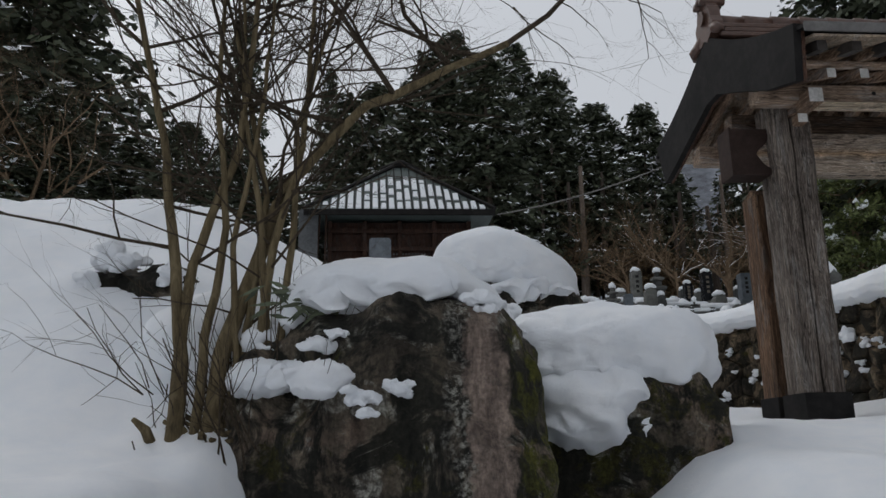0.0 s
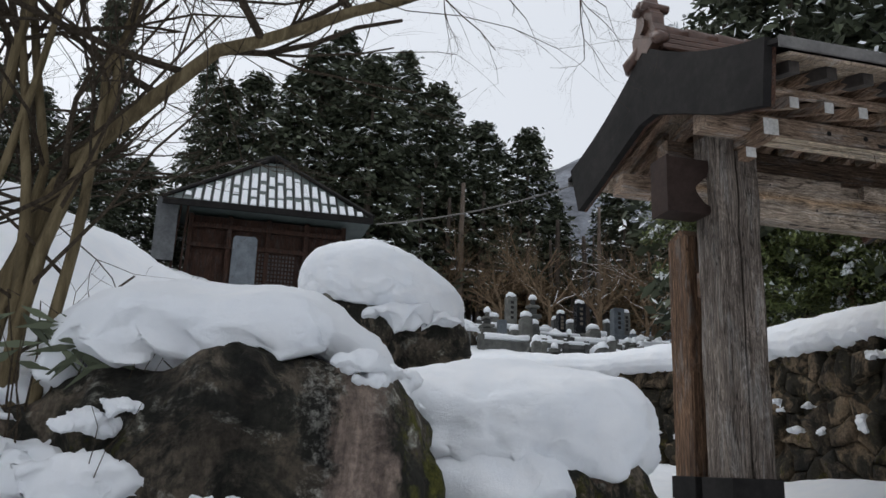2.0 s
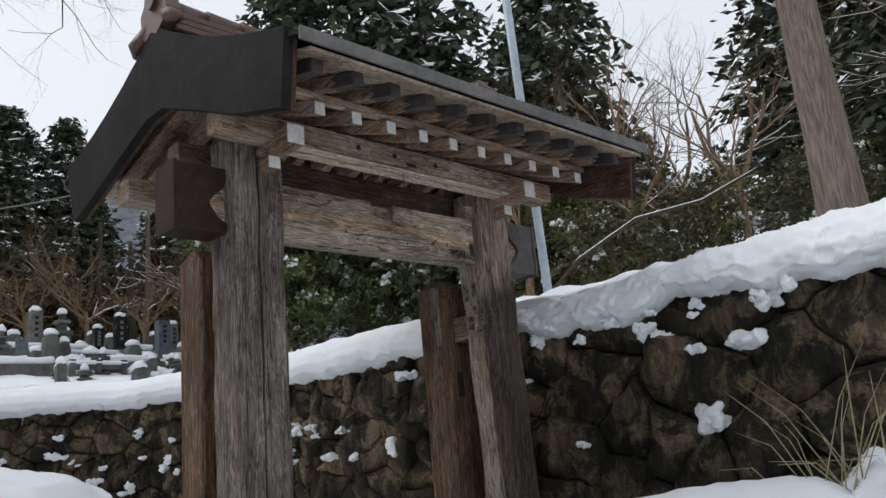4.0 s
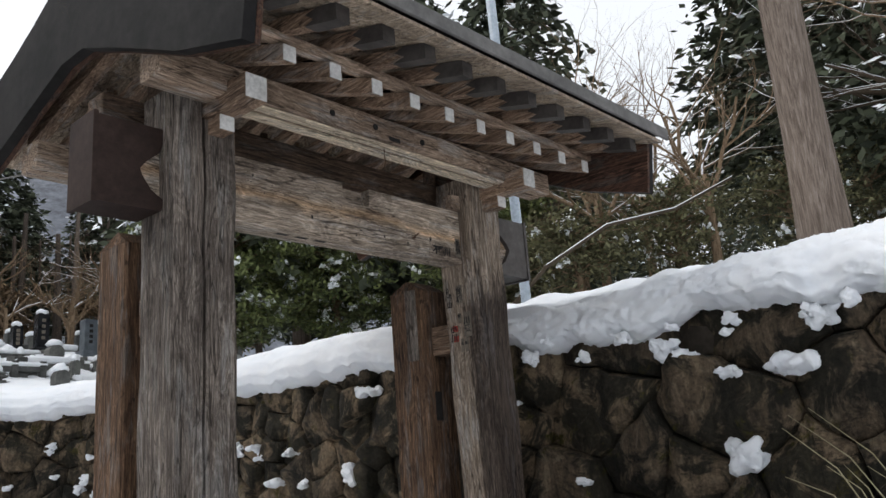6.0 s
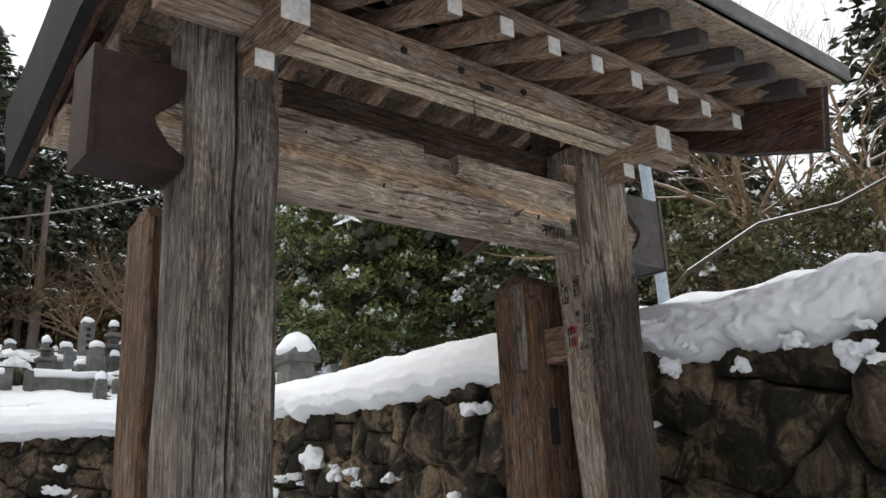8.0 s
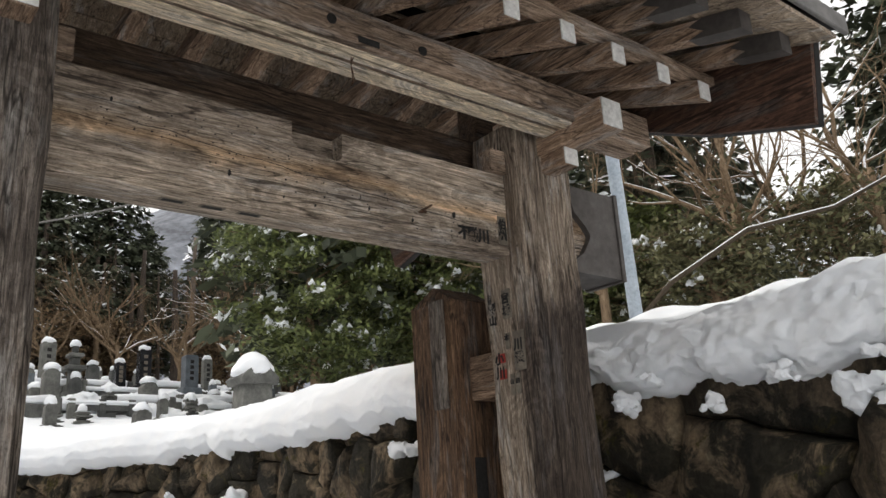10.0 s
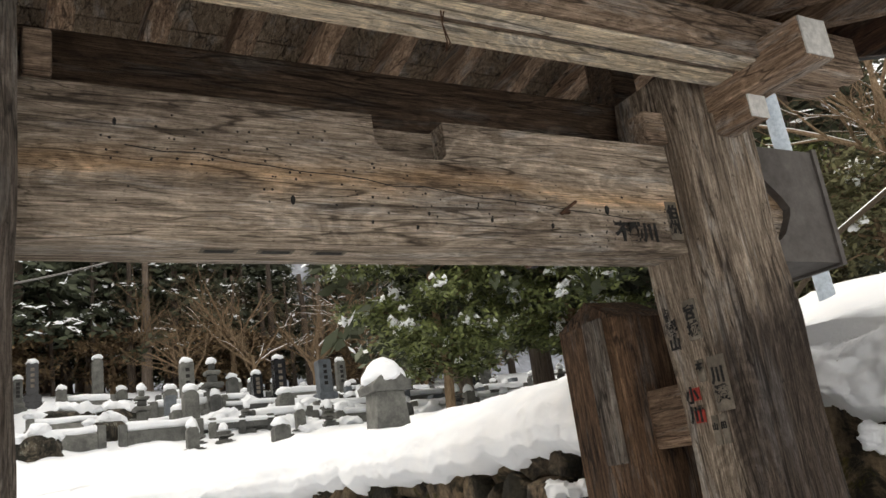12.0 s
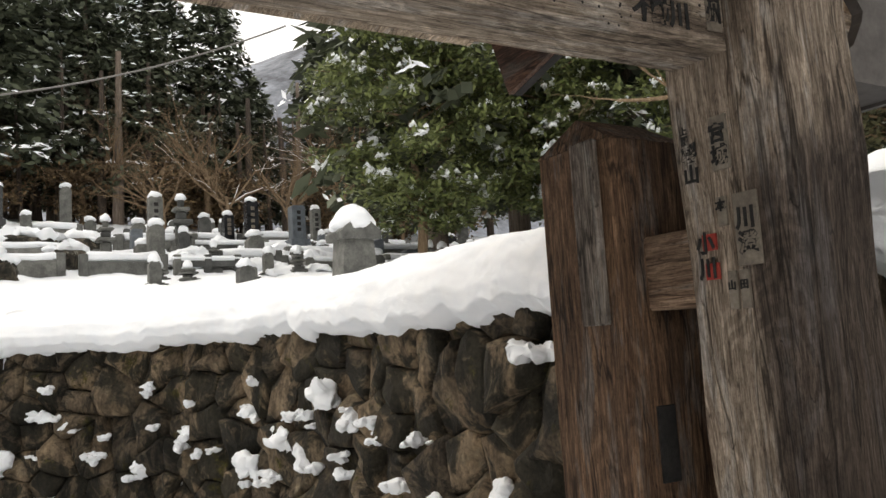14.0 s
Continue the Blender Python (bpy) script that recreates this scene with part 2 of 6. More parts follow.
RED_Y = wood("reddish_gable_board", "y", (0.16, 0.085, 0.056), (0.07, 0.037, 0.025), 0.4)
PAINT = two_tone("white_painted_end_grain", (0.62, 0.61, 0.58), (0.78, 0.77, 0.74), 9, 0.8, 0.4, 0.006)
METAL = two_tone("dark_painted_sheet_metal", (0.014, 0.013, 0.013), (0.026, 0.024, 0.023), 3, 0.7, 0.15, 0.004, spec=0.08)
COPPER = two_tone("brown_copper_sheet", (0.028, 0.018, 0.015), (0.046, 0.03, 0.025), 4, 0.65, 0.15, 0.004, spec=0.12)
GREY_CAP = two_tone("grey_copper_sheet", (0.085, 0.075, 0.07), (0.13, 0.118, 0.11), 4, 0.6, 0.15, 0.004, spec=0.2)
RAFTER_CAP = two_tone("dull_brown_copper_cap", (0.045, 0.039, 0.036), (0.085, 0.076, 0.07), 5, 0.6, 0.15, 0.004, spec=0.2)
FASCIA = two_tone("grey_sheet_metal_eave", (0.11, 0.106, 0.102), (0.17, 0.162, 0.155), 3, 0.6, 0.15, 0.004, spec=0.2)
TILE = two_tone("brown_glazed_ridge_tile", (0.075, 0.04, 0.028), (0.13, 0.07, 0.05), 6, 0.45, 0.2, 0.006, spec=0.5)
INK = two_tone("black_ink", (0.012, 0.011, 0.011), (0.03, 0.028, 0.026), 30, 0.8)
RED_INK = two_tone("red_paper", (0.35, 0.045, 0.035), (0.45, 0.07, 0.05), 30, 0.8)
PAPER = two_tone("faded_paper_slip", (0.15, 0.125, 0.10), (0.24, 0.205, 0.165), 14, 0.85)
IRON = two_tone("rusty_iron", (0.06, 0.03, 0.018), (0.12, 0.06, 0.03), 30, 0.8)
PLANE_BARK = bark_material("olive_shrub_bark", (0.13, 0.10, 0.055), (0.24, 0.19, 0.11))
TWIG = bark_material("dark_twig", (0.06, 0.045, 0.03), (0.11, 0.085, 0.06), (20, 20, 20))
BARK = bark_material("grey_brown_cedar_bark", (0.16, 0.125, 0.10), (0.30, 0.25, 0.215), (9, 9, 0.5))
DARK_BARK = bark_material("dark_cedar_bark", (0.07, 0.055, 0.045), (0.15, 0.12, 0.10), (9, 9, 0.5))
TAN_BARK = bark_material("tan_bare_tree_bark", (0.19, 0.132, 0.082), (0.35, 0.255, 0.17))
CEDAR = leaf_material("dark_cedar_foliage", (0.024, 0.030, 0.019), (0.070, 0.080, 0.050))
LEAF = leaf_material("evergreen_leaf", (0.042, 0.056, 0.020), (0.125, 0.145, 0.052), 0.5)
DRY = leaf_material("dry_brown_brush", (0.07, 0.045, 0.025), (0.16, 0.11, 0.06))
HEDGE = leaf_material("olive_hedge_foliage", (0.05, 0.05, 0.024), (0.12, 0.115, 0.058))
GRANITE = two_tone("grey_granite", (0.085, 0.087, 0.084), (0.17, 0.173, 0.165), 5, 0.7, 0.3, 0.01, random_tint=0.75)
BLACK_GRANITE = two_tone("polished_black_granite", (0.012, 0.013, 0.015), (0.03, 0.03, 0.034), 5, 0.25, 0.1, 0.003, spec=0.5)
BLUE_GRANITE = two_tone("blue_grey_granite", (0.11, 0.125, 0.14), (0.17, 0.19, 0.21), 5, 0.45, 0.2, 0.006)
ROOF_SHEET = two_tone("grey_green_sheet_roof", (0.075, 0.095, 0.09), (0.11, 0.135, 0.125), 1.5, 0.5, 0.1, 0.01)
GALV = two_tone("galvanised_steel", (0.34, 0.40, 0.46), (0.44, 0.50, 0.56), 6, 0.4, 0.1, 0.004, spec=0.5)
HALL_WOOD = wood("dark_red_hall_timber", "z", (0.10, 0.052, 0.036), (0.04, 0.022, 0.016), 0.5)
HALL_SHEET = two_tone("grey_corrugated_sheet", (0.10, 0.105, 0.11), (0.16, 0.165, 0.17), 2, 0.6)
# distance haze is mixed into these pale blue-grey tones of woods and snow
HILL = two_tone("snowy_wooded_hillside_haze_tinted", (0.10, 0.105, 0.12), (0.30, 0.32, 0.36), 0.06, 0.95, 0.3, 1.0, fine=8)
CABLE = two_tone("grey_cable", (0.16, 0.15, 0.14), (0.22, 0.21, 0.2), 9, 0.6)


# ---- mesh helpers ----
def finish(name, bm, material, smooth=False):
    me = bpy.data.meshes.new(name)
    bmesh.ops.recalc_face_normals(bm, faces=bm.faces)
    bm.to_mesh(me)
    bm.free()
    for m in (material if isinstance(material, (list, tuple)) else [material]):
        me.materials.append(m)
    if smooth:
        me.polygons.foreach_set("use_smooth", [True] * len(me.polygons))
    return me


def part(name, bm, material, parent=None, label="", smooth=False):
    ob = new(name, finish(name, bm, material, smooth))
    if parent is not None:
        ob.parent = parent
        if parent.type == "EMPTY":
            ob.matrix_parent_inverse = Matrix.Translation(-parent.location)
    if label:
        ob["label"] = label
    return ob


def thing(name, at, label, category, group="", kind=""):
    ob = new(name)
    ob.location = at
    ob.empty_display_size = 0.1
    return tagged(ob, label, category, group, kind)


def from_lists(verts, faces, name, material, smooth=False):
    me = bpy.data.meshes.new(name)
    me.from_pydata(verts, [], faces)
    for m in (material if isinstance(material, (list, tuple)) else [material]):
        me.materials.append(m)
    if smooth:
        me.polygons.foreach_set("use_smooth", [True] * len(me.polygons))
    me.update()
    return me


def listed(name, verts, faces, material, parent=None, label="", smooth=False):
    ob = new(name, from_lists(verts, faces, name, material, smooth))
    if parent is not None:
        ob.parent = parent
        if parent.type == "EMPTY":
            ob.matrix_parent_inverse = Matrix.Translation(-parent.location)
    if label:
        ob["label"] = label
    return ob


def box(x0, x1, y0, y1, z0, z1, bevel=0.006, bm=None):
    bm = bm or bmesh.new()
    r = bmesh.ops.create_cube(bm, size=1)
    for v in r["verts"]:
        v.co = Vector(((x0 + x1) / 2 + v.co.x * (x1 - x0), (y0 + y1) / 2 + v.co.y * (y1 - y0), (z0 + z1) / 2 + v.co.z * (z1 - z0)))
    if bevel:
        edges = list({e for v in r["verts"] for e in v.link_edges})
        bmesh.ops.bevel(bm, geom=edges, offset=bevel, segments=1, affect="EDGES")
    return bm


def prism(outline, a, b, axis, bm=None, cuts=1, wobble=0.0, taper=None):
    """An outline of 2D points swept along an axis from a to b. Axis x: (y, z); y: (x, z); z: (x, y)."""
    bm = bm or bmesh.new()
    rings = []
    for i in range(cuts + 1):
        f = i / cuts
        t = a + (b - a) * f
        ring = []
        for k, (u, w) in enumerate(outline):
            if taper:
                u, w = taper(u, w, f)
            p = {"x": (t, u, w), "y": (u, t, w), "z": (u, w, t)}[axis]
            p = Vector(p)
            if wobble and 0 < i < cuts:
                d = noise.noise_vector(p * 3.1) * wobble
                d["xyz".index(axis)] = 0
                p += d
            ring.append(bm.verts.new(p))
        rings.append(ring)
    for r0, r1 in zip(rings, rings[1:]):
        for k in range(len(outline)):
            j = (k + 1) % len(outline)
            bm.faces.new((r0[k], r0[j], r1[j], r1[k]))
    bm.faces.new(rings[0])
    bm.faces.new(rings[-1])
    return bm


def tube(verts, faces, pts, radii, sides=6):
    """Adds a tapered tube along points to the two lists."""
    base = len(verts)
    n = len(pts)
    for i, p in enumerate(pts):
        d = (pts[min(i + 1, n - 1)] - pts[max(i - 1, 0)])
        d = d.normalized() if d.length > 1e-6 else Vector((0, 0, 1))
        u = d.cross(Vector((0.31, 0.17, 0.93)) if abs(d.z) < 0.9 else Vector((1, 0, 0))).normalized()
        w = d.cross(u)
        for k in range(sides):
            a = 2 * math.pi * k / sides
            verts.append(tuple(p + (u * math.cos(a) + w * math.sin(a)) * radii[i]))
    for i in range(n - 1):
        for k in range(sides):
            j = (k + 1) % sides
            faces.append((base + i * sides + k, base + i * sides + j, base + (i + 1) * sides + j, base + (i + 1) * sides + k))
    faces.append(tuple(base + k for k in range(sides))[::-1])
    faces.append(tuple(base + (n - 1) * sides + k for k in range(sides)))


def clamp(v, a=0.0, b=1.0):
    return max(a, min(b, v))


def smooth(v, a, b):
    t = clamp((v - a) / (b - a))
    return t * t * (3 - 2 * t)


def lerp_table(v, table):
    if v <= table[0][0]:
        return table[0][1]
    for (a, p), (b, q) in zip(table, table[1:]):
        if v <= b:
            return p + (q - p) * (v - a) / (b - a)
    return table[-1][1]


# ---- ground ----
WALL_X, BEND_Y, BEND_R = 2.75, 4.0, 4.5


def wall_at(s):
    """A place on the foot line of the wall and the way that its face looks; s runs along it, straight and then round a bend."""
    if s <= BEND_Y:
        return Vector((WALL_X, s, 0)), Vector((-1, 0, 0))
    a = (s - BEND_Y) / BEND_R
    d = Vector((math.cos(a), math.sin(a), 0))
    return Vector((WALL_X - BEND_R, BEND_Y, 0)) + d * BEND_R, -d


def behind_wall(x, y):
    """Metres behind the wall's face."""
    return x - WALL_X if y <= BEND_Y else math.hypot(x - WALL_X + BEND_R, y - BEND_Y) - BEND_R


def path_height(y):
    return lerp_table(y, [(-9, -2.0), (-6.6, -1.8), (-4.7, -1.25), (-3.5, -0.82), (-2.5, -0.45), (-1.2, -0.2), (0, -0.14), (4, 0.05), (8, 0.3), (400, 0.3)])


def terrace_height(x, y):
    return 1.80 + 0.2 * max(x - 2.9, 0) * math.exp(-max(y - 5, 0) / 9) + 0.12 * max(y - 7, 0) + 0.12 * max(y - 13, 0) - 0.10 * max(y - 30, 0) - 0.05 * clamp(x - 2, 0, 12) * smooth(y, 11, 16)


def ground_height(x, y):
    path = path_height(y) - 0.5 * smooth(-x, 1.5, 2.5) * smooth(y, -5.2, -3.6) * (1 - smooth(y, -1.2, -0.4))
    # snowy plateau between the path and the wall
    k = smooth(x - (0.35 + 0.34 * max(-0.4 - y, 0)), 0.0, 0.75)
    z = path + k * max(0.0, (0.07 - path)) * smooth(y, -4.2, -2.2) * (1 - smooth(y, 0.6, 2.5))
    # bank on the other side
    bank = lerp_table(y, [(-9, -1.2), (-6, -0.72), (-4, -0.48), (-2.9, -0.36), (-2.0, -0.05), (-0.5, 0.40), (1.5, 0.75), (4, 1.1), (8, 1.8), (14, 3.2), (19, 4.5), (30, 6), (60, 13), (400, 60)])
    hill = 1.28 * smooth(-x, 2.7, 5.4) * smooth(y, -2.6, 1.2) * (1 - 0.4 * smooth(y, 5, 14)) + 0.06 * max(-x - 5, 0)
    edge = lerp_table(y, [(-9, -5.6), (-4.5, -4.9), (-3.6, -4.5), (-2.6, -4.3), (-2.0, -4.1), (-1.5, -3.5), (-0.8, -2.5), (-0.2, -1.7), (1.5, -1.3), (6, -1.0), (12, 0.0), (18, 1.0)])
    wide = 0.35 if y > -1.5 else 0.17
    b = 1 - smooth(x, edge - wide, edge + wide)
    z = z * (1 - b) + (bank + hill) * b
    back = behind_wall(x, y)
    if back > 0.1:
        t = terrace_height(x, y)
        b2 = 1 - smooth(x, -4.5, -0.5) if y > BEND_Y else 0.0
        z = t * (1 - b2) + max(t, bank + hill) * b2
    # drift across the foot of the gate
    ax, ay, bx, by = 0.35, -0.5, 1.9, -2.3
    f = clamp(((x - ax) * (bx - ax) + (y - ay) * (by - ay)) / ((bx - ax) ** 2 + (by - ay) ** 2))
    z += (0.06 + 0.13 * f) * math.exp(-(math.hypot(x - ax - f * (bx - ax), y - ay - f * (by - ay)) / 0.36) ** 2) * (x < WALL_X)
    far = smooth(math.hypot(x, y), 40, 90)
    n = noise.fractal(Vector((x * 0.55, y * 0.55, 3.0)), 1.0, 2.0, 4) * 0.11 + noise.noise(Vector((x * 2.3, y * 2.3, 0.0))) * 0.05 + noise.noise(Vector((x * 5.3, y * 5.3, 4.0))) * 0.026 + noise.noise(Vector((x * 3.4, y * 3.4, 14.0))) * 0.035 + noise.noise(Vector((x * 1.3, y * 1.3, 9.0))) * 0.07
    return z + n * (1 - far) * (0.35 + 0.65 * smooth(abs(x) + abs(y), 1, 4))


def spaced(fine_a, fine_b, step, reach, grow=1.16):
    v = [fine_a]
    while v[-1] < fine_b:
        v.append(v[-1] + step)
    s = step
    while v[-1] < reach:
        s *= grow
        v.append(v[-1] + s)
    s = step
    while v[0] > -reach:
        s *= grow
        v.insert(0, v[0] - s)
    return v


xs = spaced(-8.0, 5.5, 0.10, 420)
ys = spaced(-7.0, 7.0, 0.10, 420)
gverts = [(x, y, ground_height(x, y)) for y in ys for x in xs]
w = len(xs)
gfaces = [(j * w + i, j * w + i + 1, (j + 1) * w + i + 1, (j + 1) * w + i) for j in range(len(ys) - 1) for i in range(w - 1)]
tagged(listed("ground", gverts, gfaces, SNOW, smooth=True), "deep white snow over sloping temple ground", "ground", kind="structure")


# ---- retaining wall ----
def clip_poly(poly, px, py, nx, ny):
    """The part of a polygon on the inner side of a line through (px, py) with outward normal (nx, ny)."""
    out = []
    for i, (ax, ay) in enumerate(poly):
        bx, by = poly[(i + 1) % len(poly)]
        da = (ax - px) * nx + (ay - py) * ny
        db = (bx - px) * nx + (by - py) * ny
        if da <= 0:
            out.append((ax, ay))
        if (da < 0 < db) or (db < 0 < da):
            f = da / (da - db)
            out.append((ax + (bx - ax) * f, ay + (by - ay) * f))
    return out


def wall_cells(rng, y0, y1, z0, z1, size):
    pts = []
    row, z = 0, z0 - size
    while z < z1 + size:
        y = y0 - size + (row % 2) * size * 0.5
        while y < y1 + size:
            if rng.random() < 0.82:
                pts.append((y + rng.uniform(-0.45, 0.45) * size, z + rng.uniform(-0.4, 0.4) * size))
            y += size * rng.uniform(0.85, 1.25)
        z += size * 0.82
        row += 1
    cells = []
    for i, (cy, cz) in enumerate(pts):
        if not (y0 < cy < y1 and z0 - 0.1 < cz < z1 + 0.1):
            continue
        poly = [(cy - size * 1.3, cz - size * 1.3), (cy + size * 1.3, cz - size * 1.3), (cy + size * 1.3, cz + size * 1.3), (cy - size * 1.3, cz + size * 1.3)]
        for j, (qy, qz) in enumerate(pts):
            if i != j and abs(qy - cy) < 2.7 * size and abs(qz - cz) < 2.7 * size:
                poly = clip_poly(poly, (cy + qy) / 2, (cz + qz) / 2, qy - cy, qz - cz)
        poly = clip_poly(poly, 0, z1, 0, 1)
        if len(poly) > 2:
            cells.append((cy, cz, poly))
    return cells


def wall_stone(cell, rng, proud, parent):
    """One rough stone of the wall: a domed, lumpy face in its cell."""
    cy, cz, poly = cell
    my = sum(p[0] for p in poly) / len(poly)
    mz = sum(p[1] for p in poly) / len(poly)
    fine = []
    for i, (ay, az) in enumerate(poly):
        by, bz = poly[(i + 1) % len(poly)]
        n = max(1, int(math.hypot(by - ay, bz - az) / 0.12))
        for k in range(n):
            fine.append((ay + (by - ay) * k / n, az + (bz - az) * k / n))
    fine = [(y + noise.noise(Vector((y * 5, z * 5, 2.0))) * 0.05 + noise.noise(Vector((y * 14, z * 14, 3.0))) * 0.018, z + noise.noise(Vector((y * 5, z * 5, 7.0))) * 0.05 + noise.noise(Vector((y * 14, z * 14, 8.0))) * 0.018) for y, z in fine]
    fine = [(y, min(z, 1.66)) for y, z in fine]
    proud *= rng.uniform(0.6, 1.35)
    tilt_y, tilt_z = rng.uniform(-0.3, 0.3), rng.uniform(-0.25, 0.3)
    verts, faces = [], []
    m = len(fine)
    for scale, depth in ((1.0, -0.30), (0.985, 0.30), (0.92, 0.78), (0.6, 1.0)):
        for y, z in fine:
            yy, zz = my + (y - my) * scale, mz + (z - mz) * scale
            lump = noise.noise(Vector((yy * 4.2, zz * 4.2, cy * 3))) * 0.085 + noise.noise(Vector((yy * 11, zz * 11, cz))) * 0.04
            d = proud * depth + (lump + tilt_y * (yy - my) + tilt_z * (zz - mz)) * clamp(depth)
            p, face = wall_at(yy)
            p += face * (d - 0.03 - 0.06 * (zz - 0.8))
            verts.append((p.x, p.y, zz))
    p, face = wall_at(my)
    p += face * (proud * 1.05 - 0.03 - 0.06 * (mz - 0.8) + tilt_y * 0.03)
    verts.append((p.x, p.y, mz))
    for r in range(3):
        for k in range(m):
            j = (k + 1) % m
            faces.append((r * m + k, r * m + j, (r + 1) * m + j, (r + 1) * m + k))
    for k in range(m):
        faces.append((3 * m + k, 3 * m + (k + 1) % m, 4 * m))
    listed("stone", verts, faces, WALL_STONE, parent, smooth=True)


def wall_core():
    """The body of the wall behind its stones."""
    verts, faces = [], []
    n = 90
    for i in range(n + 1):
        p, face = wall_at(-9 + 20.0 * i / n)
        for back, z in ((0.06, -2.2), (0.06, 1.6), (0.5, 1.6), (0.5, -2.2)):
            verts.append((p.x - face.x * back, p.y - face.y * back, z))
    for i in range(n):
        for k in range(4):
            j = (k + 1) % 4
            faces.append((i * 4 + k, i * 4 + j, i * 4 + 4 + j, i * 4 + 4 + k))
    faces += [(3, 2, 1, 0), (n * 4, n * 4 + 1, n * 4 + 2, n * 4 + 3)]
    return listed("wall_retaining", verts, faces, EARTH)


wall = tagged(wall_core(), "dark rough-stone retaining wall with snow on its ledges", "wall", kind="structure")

# ---- snow lying on the wall ----


def wall_snow():
    verts, faces = [], []
    y, rows = -9.0, 0
    while y < 11.4:
        end = smooth(y, 10.4, 11.4)
        low = 1.46 + 0.05 * smooth(y, 2, 6) + 0.10 * noise.noise(Vector((y * 1.4, 1, 0))) + 0.06 * noise.noise(Vector((y * 4.1, 5, 0))) + 0.025 * noise.noise(Vector((y * 11, 2, 0)))
        low += 0.10 * smooth(-y, 1.0, 1.3) - 0.13 * smooth(-y, 1.3, 1.9)
        top = 1.84 + 0.07 * smooth(y, 0.4, 2.5) + 0.05 * noise.noise(Vector((y * 0.8, 7, 0))) + 0.03 * noise.noise(Vector((y * 2.7, 8, 0)))
        top += 0.03 * smooth(-y, 1.3, 2.2)
        top -= 0.11 * math.exp(-((y - 0.1) / 1.1) ** 2)
        low -= 0.06 * math.exp(-((y + 0.6) / 1.3) ** 2)
        out = 0.06 + 0.05 * noise.noise(Vector((y * 2.1, 9, 0))) + 0.07 * smooth(-y, 1.2, 1.9)
        h = top - low
        prof = [(2.86, low + 0.05), (2.74, low - 0.005), (2.69 - out * 0.5, low + 0.015), (2.64 - out, low + 0.08), (2.63 - out, low + h * 0.4), (2.66 - out * 0.6, low + h * 0.66), (2.74, low + h * 0.88), (2.88, top), (3.1, top + 0.02), (3.5, 1.92), (4.2, 1.72 if y > 1 else 1.85)]
        dense = []
        for (xa, za), (xb, zb) in zip(prof, prof[1:]):
            dense += [(xa + (xb - xa) * j / 6, za + (zb - za) * j / 6) for j in range(6)]
        dense.append(prof[-1])
        for k, (x, z) in enumerate(dense):
            i = k / 6
            crumbly = 1.0 - 0.6 * smooth(y, 0.3, 1.2)
            lump = noise.noise_vector(Vector((x * 5, y * 5, z * 5))) * (0.026 * crumbly if 1 < i < 8 else 0.0) + noise.noise_vector(Vector((x * 13, y * 13, z * 13))) * (0.018 * crumbly if 0 < i < 7 else 0) + noise.noise_vector(Vector((x * 29, y * 29, z * 29))) * (0.020 * crumbly if 0 < i < 8 else 0)
            p, face = wall_at(y)
            p -= face * (x - WALL_X)
            verts.append((p.x + lump.x, p.y + lump.y * 0.5, z + lump.z - end * 0.4))
        rows += 1
        y += 0.02 if -2.8 < y < 2.0 else 0.04
    n = 61
    for r in range(rows - 1):
        for i in range(n - 1):
            faces.append((r * n + i, (r + 1) * n + i, (r + 1) * n + i + 1, r * n + i + 1))
    faces.append(tuple(range(n)))
    faces.append(tuple((rows - 1) * n + i for i in range(n))[::-1])
    tagged(listed("snow_bank", verts, faces, SNOW, smooth=True), "thick rounded snow lying along the top of the stone wall", "snow")


wall_snow()


def snow_clump(at, size, seed, parent=None, name="snow_clump", label="small clump of snow clinging to the stones", group="snow clumps on the wall", detail=4):
    """A crumbly, uneven cushion of snow: several lumps grown together."""
    bm = bmesh.new()
    rng = random.Random(int(seed) + 500)
    big = max(size)
    o = Vector((seed * 3.7, seed * 1.3, seed * 2.1))
    for k in range(9 if detail < 5 else 22):
        f = 1.0 if k == 0 else rng.uniform(0.22, 0.55)
        a, q = rng.uniform(0, 6.28), rng.uniform(0.35, 1.0) * (k > 0)
        c = Vector((math.cos(a) * q * size[0], rng.uniform(-1, 1) * q * size[1], math.sin(a) * q * size[2] * 0.9))
        made = bmesh.ops.create_icosphere(bm, subdivisions=3, radius=1)["verts"]
        for v in made:
            d = v.co.normalized()
            e = f * (0.72 if k == 0 else 1.0)
            p = c + Vector((d.x * size[0] * e, d.y * size[1] * e, d.z * size[2] * e * (1.15 if k else 1)))
            v.co = p
    rough = bpy.data.meshes.new("lumps")
    bm.to_mesh(rough)
    bm.free()
    tmp = new("lumps", rough)
    grown = tmp.modifiers.new("grown", "REMESH")
    grown.mode, grown.voxel_size = "VOXEL", big * 0.085
    soft = tmp.modifiers.new("soft", "SMOOTH")
    soft.factor, soft.iterations = 0.6, 5
    me = bpy.data.meshes.new_from_object(tmp.evaluated_get(bpy.context.evaluated_depsgraph_get()))
    bpy.data.objects.remove(tmp)
    bpy.data.meshes.remove(rough)
    bm = bmesh.new()
    bm.from_mesh(me)
    bpy.data.meshes.remove(me)
    for v in bm.verts:
        p = v.co.copy()
        v.co = p + noise.noise_vector(p * 2.2 / big + o) * big * 0.18 + noise.noise_vector(p * 6.5 / big + o) * big * 0.085 + noise.noise_vector(p * 16 / big + o) * big * 0.03 + Vector(at)
    ob = part(name, bm, SNOW, parent, smooth=True)
    if parent is None:
        tagged(ob, label, "snow", group)
    return ob


